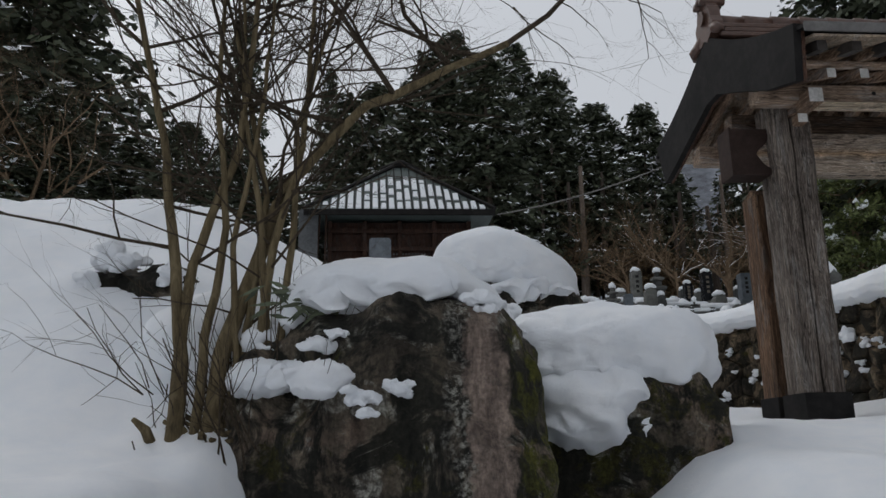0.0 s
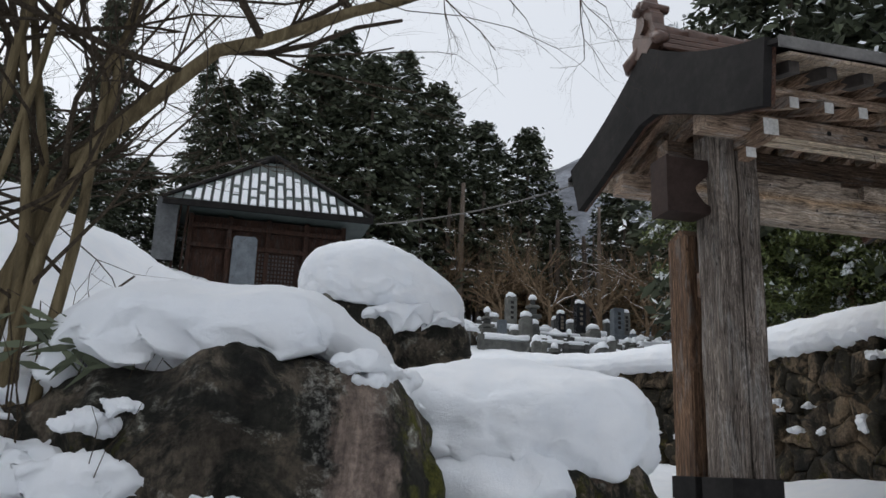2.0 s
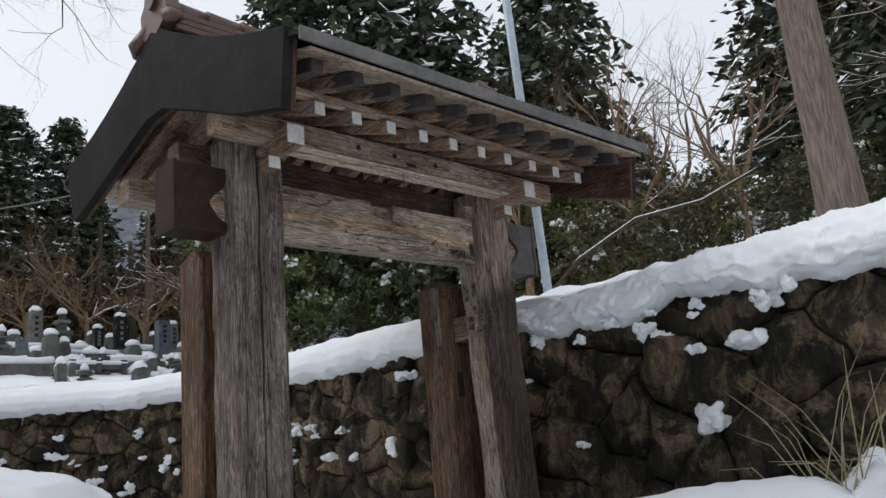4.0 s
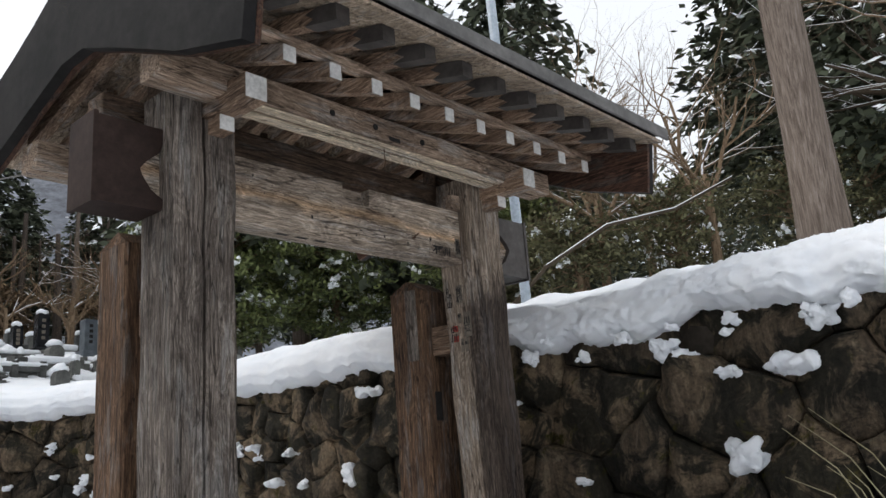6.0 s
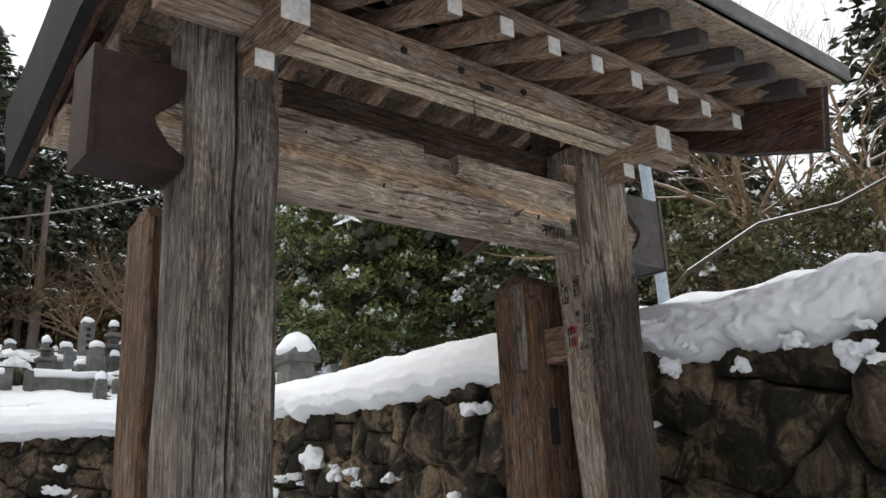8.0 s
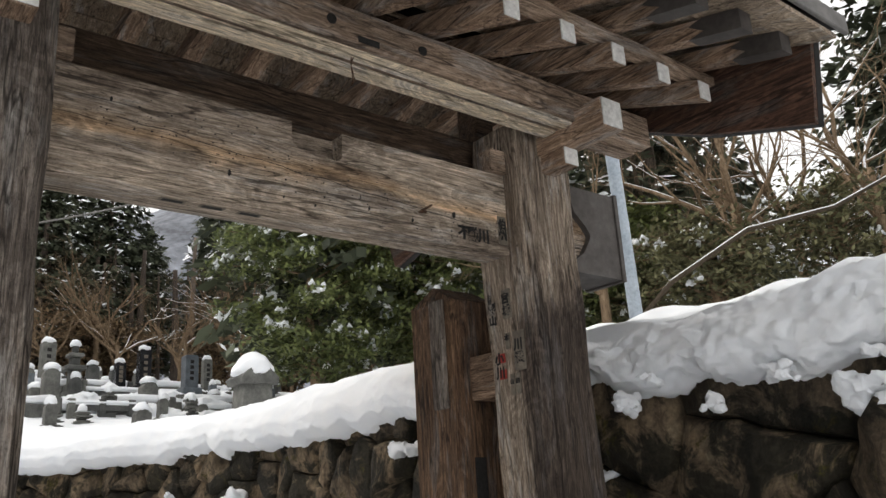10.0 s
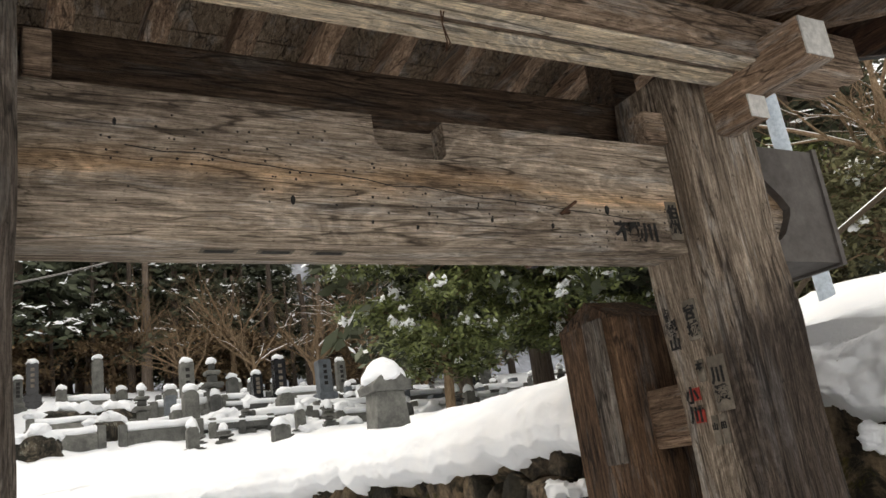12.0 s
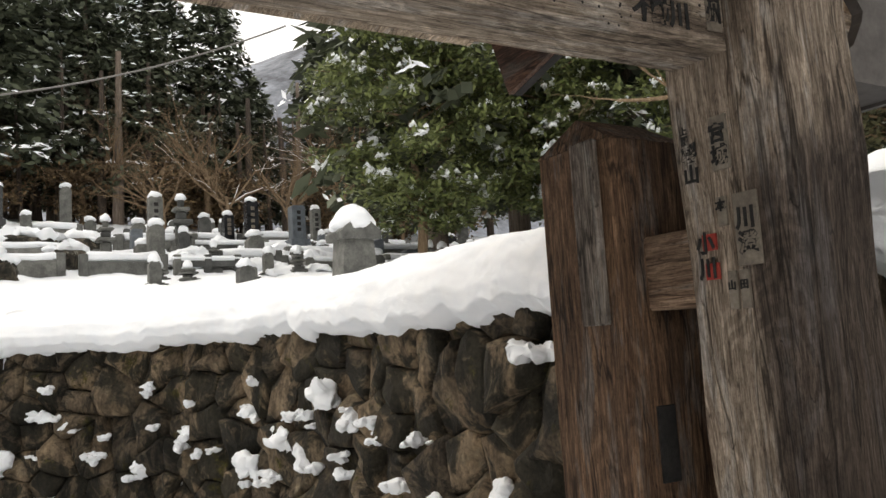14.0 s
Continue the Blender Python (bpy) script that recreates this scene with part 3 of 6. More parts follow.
# clumps on the ledges of the wall, as (y, z, half width, half height)
for i, (y, z, a, b) in enumerate([
        (-1.47, 1.10, 0.10, 0.055), (-1.86, 1.09, 0.16, 0.08), (-1.50, 0.60, 0.14, 0.13), (-1.1, 1.29, 0.10, 0.08), (-2.05, 1.36, 0.11, 0.08),
        (-1.22, 1.22, 0.08, 0.05), (0.17, 1.07, 0.03, 0.03), (1.97, 0.64, 0.11, 0.10), (2.8, 0.87, 0.06, 0.04), (3.2, 0.86, 0.06, 0.04),
        (4.0, 1.12, 0.20, 0.12), (3.6, 0.95, 0.08, 0.06), (3.3, 0.95, 0.06, 0.05), (3.0, 0.62, 0.10, 0.05), (2.6, 0.58, 0.08, 0.045), (4.4, 0.62, 0.12, 0.10),
        (4.75, 0.75, 0.16, 0.10), (5.2, 0.55, 0.14, 0.09), (5.2, 0.95, 0.12, 0.06), (4.3, 0.95, 0.05, 0.05), (6.0, 0.78, 0.07, 0.05), (6.6, 0.5, 0.10, 0.09),
        (7.4, 0.85, 0.09, 0.06), (8.1, 0.55, 0.15, 0.10), (7.7, 0.95, 0.10, 0.06), (8.8, 0.8, 0.11, 0.05), (0.35, 0.35, 0.04, 0.03), (-0.4, 0.5, 0.06, 0.03), (1.2, 1.28, 0.24, 0.06), (1.75, 1.33, 0.20, 0.05)]):
    p, face = wall_at(y)
    p += face * 0.09
    snow_clump((p.x, p.y, z), (0.08 + a * smooth(y, 5, 8) * 0.5, a * (1 - 0.4 * smooth(y, 5, 8)), b), i)
ledge_rng = random.Random(15)
for i in range(18):
    y = ledge_rng.uniform(-2.3, 0.9)
    a = ledge_rng.uniform(0.03, 0.075)
    snow_clump((2.60 - ledge_rng.uniform(0, 0.05), y, 1.38 + ledge_rng.uniform(-0.09, 0.06)), (0.05, a, a * ledge_rng.uniform(0.5, 0.9)), 260 + i, label="crumbled lump of snow under the snow bank's edge")
for i in range(36):
    y, z = ledge_rng.uniform(3.6, 9.6), ledge_rng.uniform(0.3, 1.2)
    a = ledge_rng.uniform(0.02, 0.07)
    p, face = wall_at(y)
    p += face * 0.10
    snow_clump((p.x, p.y, z), (0.04 + a * 0.5, a, a * ledge_rng.uniform(0.5, 1.0)), 200 + i)


# ---- boulders ----
def boulder(name, at, half, power, rz, seed, material, label, rough=0.11, detail=6, shape=None):
    bm = bmesh.new()
    bmesh.ops.create_icosphere(bm, subdivisions=detail, radius=1)
    o = Vector((seed * 5.1, seed * 2.3, seed * 7.7))
    turn = Matrix.Rotation(radians(rz), 3, "Z")
    for v in bm.verts:
        d = v.co.normalized()
        k = (abs(d.x) ** power + abs(d.y) ** power + abs(d.z) ** power) ** (-1 / power)
        p = d * k
        n = rough * noise.noise(p * 1.3 + o) * 1.6 + rough * 0.8 * noise.noise(p * 3.1 + o) + rough * 0.35 * noise.noise(p * 8 + o) + rough * 0.15 * noise.noise(p * 21 + o)
        p *= 1 + n
        if shape:
            p = shape(p)
        q = turn @ Vector((p.x * half[0], p.y * half[1], p.z * half[2]))
        q += noise.noise_vector(q * 5 + o) * 0.03 + noise.noise_vector(q * 13 + o) * 0.014 + noise.noise_vector(q * 30 + o) * 0.006
        v.co = q + Vector(at)
    return tagged(part(name, bm, material, smooth=True), label, "boulder", "boulders beside the path")


def lean_big(p):
    # the front face leans back towards the top, and the shoulder drops on one side
    p.y += 0.10 * p.z
    p.z -= 0.24 * smooth(-p.x, 0.3, 1.0) * max(p.z, 0)
    p.x *= 1 - 0.03 * max(p.z, 0)
    return p


boulder("boulder", (-3.62, -2.0, -0.58), (0.82, 0.78, 0.98), 7, -14, 1, BIG_ROCK, "big dark mossy boulder capped with snow", 0.075, 6, lean_big)
boulder("boulder", (-2.05, -0.98, -0.60), (0.62, 0.62, 0.74), 6, -12, 2, ROCK, "dark squarish boulder under a thick snow cover", 0.08, 5)
boulder("boulder", (-2.05, 4.1, 1.15), (0.92, 0.85, 0.80), 3.2, 5, 3, ROCK_BARE, "brown boulder with a mushroom-like snow cap", 0.12, 5)


def snow_cap(name, at, half, power, rz, seed, label, rim=0.0, detail=6, lump=0.10, shape=None):
    """A thick cushion of snow over a stone, flat beneath, with an uneven rim."""
    bm = bmesh.new()
    bmesh.ops.create_icosphere(bm, subdivisions=detail, radius=1)
    o = Vector((seed * 1.9, seed * 4.3, seed * 0.7))
    turn = Matrix.Rotation(radians(rz), 3, "Z")
    for v in bm.verts:
        d = v.co.normalized()
        k = (abs(d.x) ** power + abs(d.y) ** power + abs(d.z) ** power) ** (-1 / power)
        p = d * k
        low = smooth(-d.z, -0.2, 0.5)
        if shape:
            p = shape(p)
        q = turn @ Vector((p.x * half[0], p.y * half[1], p.z * half[2]))
        q += noise.noise_vector(q * 2.4 + o) * lump * 0.55 + noise.noise_vector(q * 6.5 + o) * (lump * 0.2 + rim * low * 0.3) + noise.noise_vector(q * 17 + o) * (0.008 + rim * 0.12 * low) + noise.noise_vector(q * 40 + o) * 0.005
        v.co = q + Vector(at)
    return tagged(part(name, bm, SNOW, smooth=True), label, "snow", "snow caps on the boulders")


def droop_big(p):
    p.z -= 0.55 * smooth(-p.x, 0.15, 1.0) + 0.75 * smooth(p.x, 0.45, 1.05)
    return p


snow_cap("snow_mound", (-3.60, -1.76, 0.50), (0.68, 0.93, 0.20), 2.6, -10, 1, "smooth thick snow cap over the big boulder", 0.26, 6, 0.10, droop_big)
snow_cap("snow_mound", (-2.12, -0.80, 0.28), (0.76, 0.80, 0.33), 3.2, -12, 2, "deep layered snow over the squarish boulder", 0.12, 6, 0.12)
snow_cap("snow_mound", (-2.32, -1.32, -0.06), (0.46, 0.37, 0.25), 2.6, -8, 4, "slumped lower snow on the boulder's ledge", 0.2, 5, 0.22)
snow_cap("snow_mound", (-2.02, 3.9, 2.06), (0.94, 0.82, 0.44), 2.6, 4, 3, "mushroom-shaped snow cap over the brown boulder", 0.10, 6, 0.06, lambda p: Vector((p.x, p.y, p.z - 0.95 * smooth(p.x, -0.35, 1.15))))
snow_cap("snow_mound", (-1.75, 3.25, 1.62), (0.5, 0.14, 0.08), 2.4, 4, 6, "ragged lower snow ledge on the brown boulder", 0.35, 5, 0.3)
snow_clump((-4.24, -2.42, 0.05), (0.25, 0.28, 0.10), 77, name="snow_mound", label="snow slumped down the boulder's shoulder", group="snow caps on the boulders", detail=5)
snow_clump((-3.98, -2.68, 0.0), (0.24, 0.10, 0.07), 78, name="snow_mound", label="snow slumped down the boulder's shoulder", group="snow caps on the boulders", detail=5)
snow_cap("snow_mound", (-4.42, -1.25, 0.22), (0.62, 0.95, 0.46), 2.4, -20, 8, "smooth snow bank running up behind the big boulder", 0.05, 5, 0.08)
snow_clump((-4.22, -2.10, 0.26), (0.24, 0.36, 0.13), 79, name="snow_mound", label="snow slumped down the boulder's shoulder", group="snow caps on the boulders", detail=5)
snow_clump((-4.10, -2.22, 0.18), (0.20, 0.24, 0.10), 80, name="snow_mound", label="snow slumped down the boulder's shoulder", group="snow caps on the boulders", detail=5)
for i, (x, y, z, s) in enumerate([(-3.95, -2.72, -0.02, 0.10), (-3.80, -2.80, -0.08, 0.11), (-3.63, -2.84, -0.05, 0.09), (-3.78, -2.86, -0.16, 0.07), (-4.0, -2.66, 0.18, 0.10), (-3.93, -2.7, 0.22, 0.07),
                                  (-3.10, -2.62, 0.22, 0.06), (-3.04, -2.50, 0.10, 0.06), (-3.0, -2.42, 0.13, 0.04), (-2.96, -2.3, -0.05, 0.05), (-2.93, -2.2, -0.18, 0.035), (-3.18, -2.66, 0.34, 0.09), (-3.12, -2.6, 0.27, 0.07), (-3.22, -2.68, 0.40, 0.12), (-3.15, -2.60, 0.36, 0.10), (-3.06, -2.42, 0.36, 0.13), (-3.02, -2.3, 0.28, 0.09), (-2.99, -2.2, 0.16, 0.06), (-2.97, -2.1, 0.30, 0.08), (-2.95, -2.0, 0.1, 0.05)]):
    snow_clump((x, y, z), (s * 0.8, s * 0.5, s * 0.4), 40 + i, label="clump of snow stuck on the mossy boulder", group="snow clumps on the boulder")


# ---- gate ----
gate = thing("temple_gate", (1.12, 0.2, -0.15), "old weathered timber temple gate with a small metal-clad roof", "gate")


def post_outline(x0, x1, y0, y1, c=0.03, crack=None):
    pts = [(x0 + c, y0)]
    if crack is not None:
        pts += [(crack - 0.008, y0), (crack + 0.003, y0 + 0.06), (crack + 0.009, y0)]
    pts += [(x1 - c, y0), (x1, y0 + c), (x1, y1 - c), (x1 - c, y1), (x0 + c, y1), (x0, y1 - c), (x0, y0 + c)]
    return pts


main_l = part("post", prism(post_outline(-0.225, 0.125, -0.105, 0.24, 0.025, -0.07), 0.06, 2.63, "z", cuts=26, wobble=0.012), GREY_Z, gate, "grey split main post with deep grain", False)
def spread_foot(u, w, f):
    # the post stands slightly out of plumb, its foot away from the passage
    z = -0.16 + 2.79 * f
    return u + max(2.02 - z, 0) * (0.036 if u < 2.2 else 0.022), w


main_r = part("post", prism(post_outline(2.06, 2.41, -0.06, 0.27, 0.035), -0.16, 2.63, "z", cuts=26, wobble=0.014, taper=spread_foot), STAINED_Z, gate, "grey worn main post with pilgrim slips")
part("post_shoe", box(-0.25, 0.15, -0.13, 0.265, -0.22, 0.075, 0.006), METAL, main_l, "dark sheet-metal shoe")
rear_l = part("rear_post", prism(post_outline(-0.20, 0.09, 0.42, 0.72, 0.015, -0.02), -0.2, 1.93, "z", cuts=16, wobble=0.006), RED_Z, gate, "reddish-brown rear post")
rear_r = part("rear_post", prism(post_outline(2.01, 2.31, 0.42, 0.73, 0.012), -0.2, 1.90, "z", cuts=16, wobble=0.005), RED_Z, gate, "reddish-brown rear post")
part("post_shoe", box(-0.22, 0.11, 0.40, 0.74, -0.22, 0.075, 0.006), METAL, rear_l, "dark sheet-metal shoe")


def pointed_cap(x0, x1, y0, y1, z0, z1):
    bm = bmesh.new()
    a = [bm.verts.new(p) for p in ((x0, y0, z0), (x1, y0, z0), (x1, y1, z0), (x0, y1, z0))]
    ym = (y0 + y1) / 2
    b = [bm.verts.new(p) for p in ((x0 + 0.03, ym, z1), (x1 - 0.03, ym, z1))]
    for f in ((a[0], a[1], b[1], b[0]), (a[2], a[3], b[0], b[1]), (a[1], a[2], b[1]), (a[3], a[0], b[0]), (a[3], a[2], a[1], a[0])):
        bm.faces.new(f)
    return bm


part("post_top", pointed_cap(2.01, 2.31, 0.42, 0.73, 1.902, 1.99), RED_Z, rear_r)
part("post_top", pointed_cap(-0.20, 0.09, 0.42, 0.72, 1.932, 2.02), RED_Z, rear_l)
part("batten", box(1.985, 2.008, 0.46, 0.555, 1.40, 1.905, 0.004), GREY_Z, rear_r, "pale weathered batten")
part("mortise", box(2.10, 2.165, 0.414, 0.43, 0.98, 1.18, 0.002), INK, rear_r, "dark mortise hole")
for x0, x1 in ((2.11, 2.27), (-0.12, 0.03)):
    part("tie_rail", box(x0, x1, 0.2, 0.44, 1.43, 1.63, 0.008), BROWN_Y, gate)

# lintel with a notch in its upper edge
lintel_outline = [(-0.56, 2.02), (0.6, 2.015), (1.4, 2.02), (2.77, 2.02), (2.77, 2.39), (1.205, 2.39), (1.205, 2.29), (1.185, 2.272), (1.03, 2.272), (0.985, 2.31), (0.985, 2.39), (-0.56, 2.39)]
lintel = part("lintel", prism(lintel_outline, 0.05, 0.215, "y"), GREY_X, gate, "thick pale grey lintel full of worm holes")
bm = prism([(0.9, 2.03), (1.3, 2.03), (1.3, 2.385), (0.9, 2.385)], 0.12, 0.21, "y")
part("lintel_back", bm, GREY_X, lintel)
for x, z, r in ((0.74, 2.13, 0.013), (1.32, 2.10, 0.008), (1.53, 2.09, 0.009), (1.75, 2.15, 0.016), (1.08, 2.07, 0.007), (1.83, 2.10, 0.008), (0.33, 2.30, 0.010), (1.12, 2.11, 0.006), (0.95, 2.08, 0.006)):
    bm = bmesh.new()
    bmesh.ops.create_cone(bm, cap_ends=True, segments=8, radius1=r * 0.7, radius2=r * 0.55, depth=0.01, matrix=Matrix.Translation((x, 0.049, z)) @ Matrix.Rotation(radians(90), 4, "X") @ Matrix.Diagonal((0.7, 1.5, 1, 1)))
    part("knot_hole", bm, INK, lintel)
tv, tf = [], []
tube(tv, tf, [Vector((1.60, 0.05, 2.135)), Vector((1.585, 0.03, 2.13)), Vector((1.545, 0.02, 2.118)), Vector((1.61, 0.02, 2.16))], [0.006, 0.006, 0.006, 0.005], 5)
listed("nail", tv, tf, IRON, lintel, "bent rusty nail")
tv, tf = [], []
random_worm = random.Random(8)
for i in range(150):
    x = random_worm.uniform(0.3, 2.0)
    z = 2.21 + 0.05 * math.sin(x * 3) + random_worm.gauss(0, 0.05) - 0.05 * x * 0.5
    r = random_worm.uniform(0.002, 0.0042)
    tube(tv, tf, [Vector((x, 0.0495, clamp(z, 2.03, 2.38))), Vector((x, 0.056, clamp(z, 2.03, 2.38)))], [r, r], 5)
tagged(listed("worm_hole", tv, tf, INK, lintel), kind="stuff")
tv, tf = [], []
pts = [Vector((0.35 + 0.085 * i, 0.0495, 2.245 - 0.0068 * i + 0.012 * noise.noise(Vector((i * 0.7, 0, 4))))) for i in range(19)]
tube(tv, tf, pts, [0.0016] * 19, 4)
listed("crack", tv, tf, INK, lintel, "long drying crack")

# brush writing on the lintel and slips on the posts


def glyph(text, size, m, material, parent, name="writing", stretch=(1, 1)):
    c = bpy.data.curves.new("writing", "FONT")
    c.body, c.size, c.align_x, c.align_y, c.extrude, c.offset = text, size, "CENTER", "CENTER", 0.0008, size * 0.04
    tmp = bpy.data.objects.new("tmp", c)
    me = bpy.data.meshes.new_from_object(tmp)
    bpy.data.objects.remove(tmp)
    me.transform(m @ Matrix.Diagonal((stretch[0], stretch[1], 1, 1)))
    me.materials.append(material)
    ob = new(name, me)
    ob.parent = parent
    ob.matrix_parent_inverse = parent.matrix_world.inverted()
    return ob


def on_front(x, y, z):
    return Matrix.Translation((x, y, z)) @ Matrix.Rotation(radians(90), 4, "X")


def on_left(x, y, z):
    return Matrix.Translation((x, y, z)) @ Matrix.Rotation(radians(-90), 4, "Z") @ Matrix.Rotation(radians(90), 4, "X")


for i, ch in enumerate("不動川"):
    glyph(ch, 0.066, on_front(1.80 + 0.056 * i, 0.0475, 2.078), INK, lintel)


def slip(x0, x1, y0, y1, z0, z1, material, parent, name="paper_slip"):
    return part(name, box(x0, x1, y0, y1, z0, z1, 0), material, parent)


slip(2.0, 2.05, 0.0470, 0.0490, 2.06, 2.19, PAPER, lintel)
for i, ch in enumerate("伯州"):
    glyph(ch, 0.05, on_front(2.025, 0.0455, 2.15 - 0.05 * i), INK, lintel)
for x in (0.52, 0.66, 0.80):
    slip(x, x + 0.09, 0.09, 0.125, 2.0125, 2.0135, PAPER, lintel)
    slip(x + 0.01, x + 0.08, 0.098, 0.117, 2.0112, 2.0122, INK, lintel, "writing")
LX = 2.0575


def slip_x(z):
    """Face of the leaning post at a height."""
    return LX + max(2.02 - z, 0) * 0.036 - 0.002


for y, z, chars, s, box_size in ((0.20, 1.86, "上野", 0.022, None), (0.19, 1.80, "製山", 0.05, None), (0.10, 1.83, "宮城", 0.05, (0.05, 0.13)), (0.05, 1.62, "川澄", 0.055, (0.065, 0.17)), (0.115, 1.66, "本", 0.03, (0.026, 0.07)), (0.075, 1.47, "田", 0.024, (0.024, 0.09)), (0.11, 1.47, "山", 0.024, (0.024, 0.09))):
    if box_size:
        slip(slip_x(z) - 0.0032, slip_x(z) + 0.004, y - box_size[0] / 2, y + box_size[0] / 2, z - box_size[1] / 2 - s * 0.4, z + box_size[1] / 2 - s * 0.4, PAPER, main_r)
    for i, ch in enumerate(chars):
        glyph(ch, s, on_left(slip_x(z - i * s * 1.05) - 0.006, y, z - i * s * 1.05), INK, main_r)
for i, ch in enumerate("小川"):
    slip(slip_x(1.58 - 0.07 * i) - 0.0022, slip_x(1.58 - 0.07 * i) + 0.004, 0.145, 0.185, 1.56 - 0.07 * i, 1.60 - 0.07 * i, RED_INK, main_r)
    glyph(ch, 0.055, on_left(slip_x(1.575 - 0.06 * i) - 0.005, 0.175, 1.575 - 0.06 * i), INK, main_r)

# sheet-copper covers on the lintel's ends, with a wavy inner edge


def end_cover(x_end, x_in, material, label):
    s = 1 if x_in > x_end else -1
    wave = [(0.0, 0.0), (0.03, 0.05), (-0.05, 0.10), (-0.10, 0.17), (-0.11, 0.20), (-0.08, 0.24), (-0.01, 0.30), (0.01, 0.36), (0.05, 0.41)]
    out = [(x_end, 1.985), *[(x_in + s * a, 1.985 + b) for a, b in wave[:-1]], (x_in + s * 0.05, 2.415), (x_end, 2.415)]
    ob = part("end_cover", prism(out, 0.018, 0.245, "y"), material, lintel, label)
    part("cover_rim", prism([(x_end - s * 0.012, 1.975), (x_end + s * 0.012, 1.975), (x_end + s * 0.012, 2.425), (x_end - s * 0.012, 2.425)], 0.008, 0.255, "y"), material, lintel)
    return ob


end_cover(-0.575, -0.235, COPPER, "dark brown copper cover with a wavy edge")
end_cover(2.79, 2.47, GREY_CAP, "dull grey copper cover with a wavy edge")

# purlins, arms and ridge beams
purlin = part("purlin", prism([(-0.30, 2.555), (-0.235, 2.55), (-0.23, 2.562), (-0.205, 2.562), (-0.20, 2.55), (-0.115, 2.555), (-0.115, 2.70), (-0.30, 2.70)], -0.425, 2.71, "x", cuts=6, wobble=0.003), BROWN_X, gate, "long brown purlin under the rafters")
# strips under the purlin; snow-bounced light is put into their pale colour
for y0, y1 in ((-0.294, -0.225), (-0.198, -0.12)):
    part("soffit_strip", box(0.07, 2.17, y0, y1, 2.538, 2.5485, 0.002), BOUNCE_PALE_X, purlin, "purlin underside strip paled for light bounced off the snow")
for x in (0.62, 0.95, 1.35):
    bm = bmesh.new()
    bmesh.ops.create_cone(bm, cap_ends=True, segments=10, radius1=0.022, radius2=0.018, depth=0.012, matrix=Matrix.Translation((x, -0.2995, 2.63)) @ Matrix.Rotation(radians(90), 4, "X"))
    part("peg_hole", bm, INK, purlin)
part("mortise", box(1.06, 1.15, -0.3025, -0.295, 2.575, 2.60, 0), INK, purlin, "empty mortise")
tv, tf = [], []
for k in range(2):
    tube(tv, tf, [Vector((1.06 + 0.012 * k, -0.25, 2.55)), Vector((1.055, -0.255, 2.50)), Vector((1.065 + 0.008 * k, -0.25, 2.45)), Vector((1.06, -0.245, 2.425))], [0.0022] * 4, 4)
listed("wire_loop", tv, tf, IRON, purlin, "rusty hanging wire")
for y0, y1, z0, z1, m in ((0.27, 0.43, 2.46, 2.66, DARK_X), (0.32, 0.48, 3.06, 3.24, DARK_X), (1.05, 1.25, 2.48, 2.65, BROWN_X)):
    part("beam", box(-0.425, 2.71, y0, y1, z0, z1, 0.008), m, gate)
for cx in (0.0, 2.245):
    arm = part("bracket_arm", box(cx - 0.065, cx + 0.065, -0.45, 0.05, 2.475, 2.61, 0.005), BROWN_Y, gate)
    part("painted_end", box(cx - 0.061, cx + 0.061, -0.457, -0.4505, 2.48, 2.605, 0.001), PAINT, arm, "white-painted end grain")
    arm = part("bracket_arm", box(cx - 0.045, cx + 0.045, -0.20, 0.0, 2.395, 2.485, 0.005), BROWN_Y, gate)
    part("painted_end", box(cx - 0.042, cx + 0.042, -0.2065, -0.2005, 2.398, 2.482, 0.001), PAINT, arm, "white-painted end grain")
    part("wedge", box(cx - 0.28 if cx > 1 else cx + 0.14, cx - 0.19 if cx > 1 else cx + 0.2, 0.02, 0.1, 2.39, 2.5, 0.004), BROWN_X, gate)
    part("cross_tie", box(cx - 0.11, cx + 0.06, 0.0, 1.2, 2.47, 2.60, 0.006), BROWN_Y, gate)
    part("king_post", box(cx - 0.07, cx + 0.05, 0.33, 0.47, 2.62, 3.08, 0.006), DARK_X, gate)

# rafters
RIDGE_Y = 0.42


def rafter(name, x, y_end, z_end, y_top, slope, wdt, hgt, side):
    z_top = z_end + slope * abs(y_top - y_end)
    out = [(y_end, z_end - hgt / 2), (y_end, z_end + hgt / 2), (y_top, z_top + hgt / 2), (y_top, z_top - hgt / 2)]
    if side < 0:
        out = [(2 * RIDGE_Y - y - (0.12 if y < 0 else 0), z + (0.17 if y < 0 else 0)) for y, z in out]
    return part(name, prism(out, x - wdt / 2, x + wdt / 2, "x"), BROWN_Y, gate)


def ragged_cap(x, y_end, z_end, slope, wdt, hgt, r):
    out = [(y_end - 0.006, z_end - hgt / 2 - 0.006), (y_end - 0.006, z_end + hgt / 2 + 0.004)]
    for k in range(4):
        y = y_end + 0.13 + (0.07 if k % 2 else 0.0) + r.uniform(0, 0.02)
        out.append((y, z_end + hgt / 2 + 0.004 - (hgt + 0.01) * k / 3 + slope * (y - y_end)))
    return prism(out, x - wdt / 2 - 0.004, x + wdt / 2 + 0.004, "x")


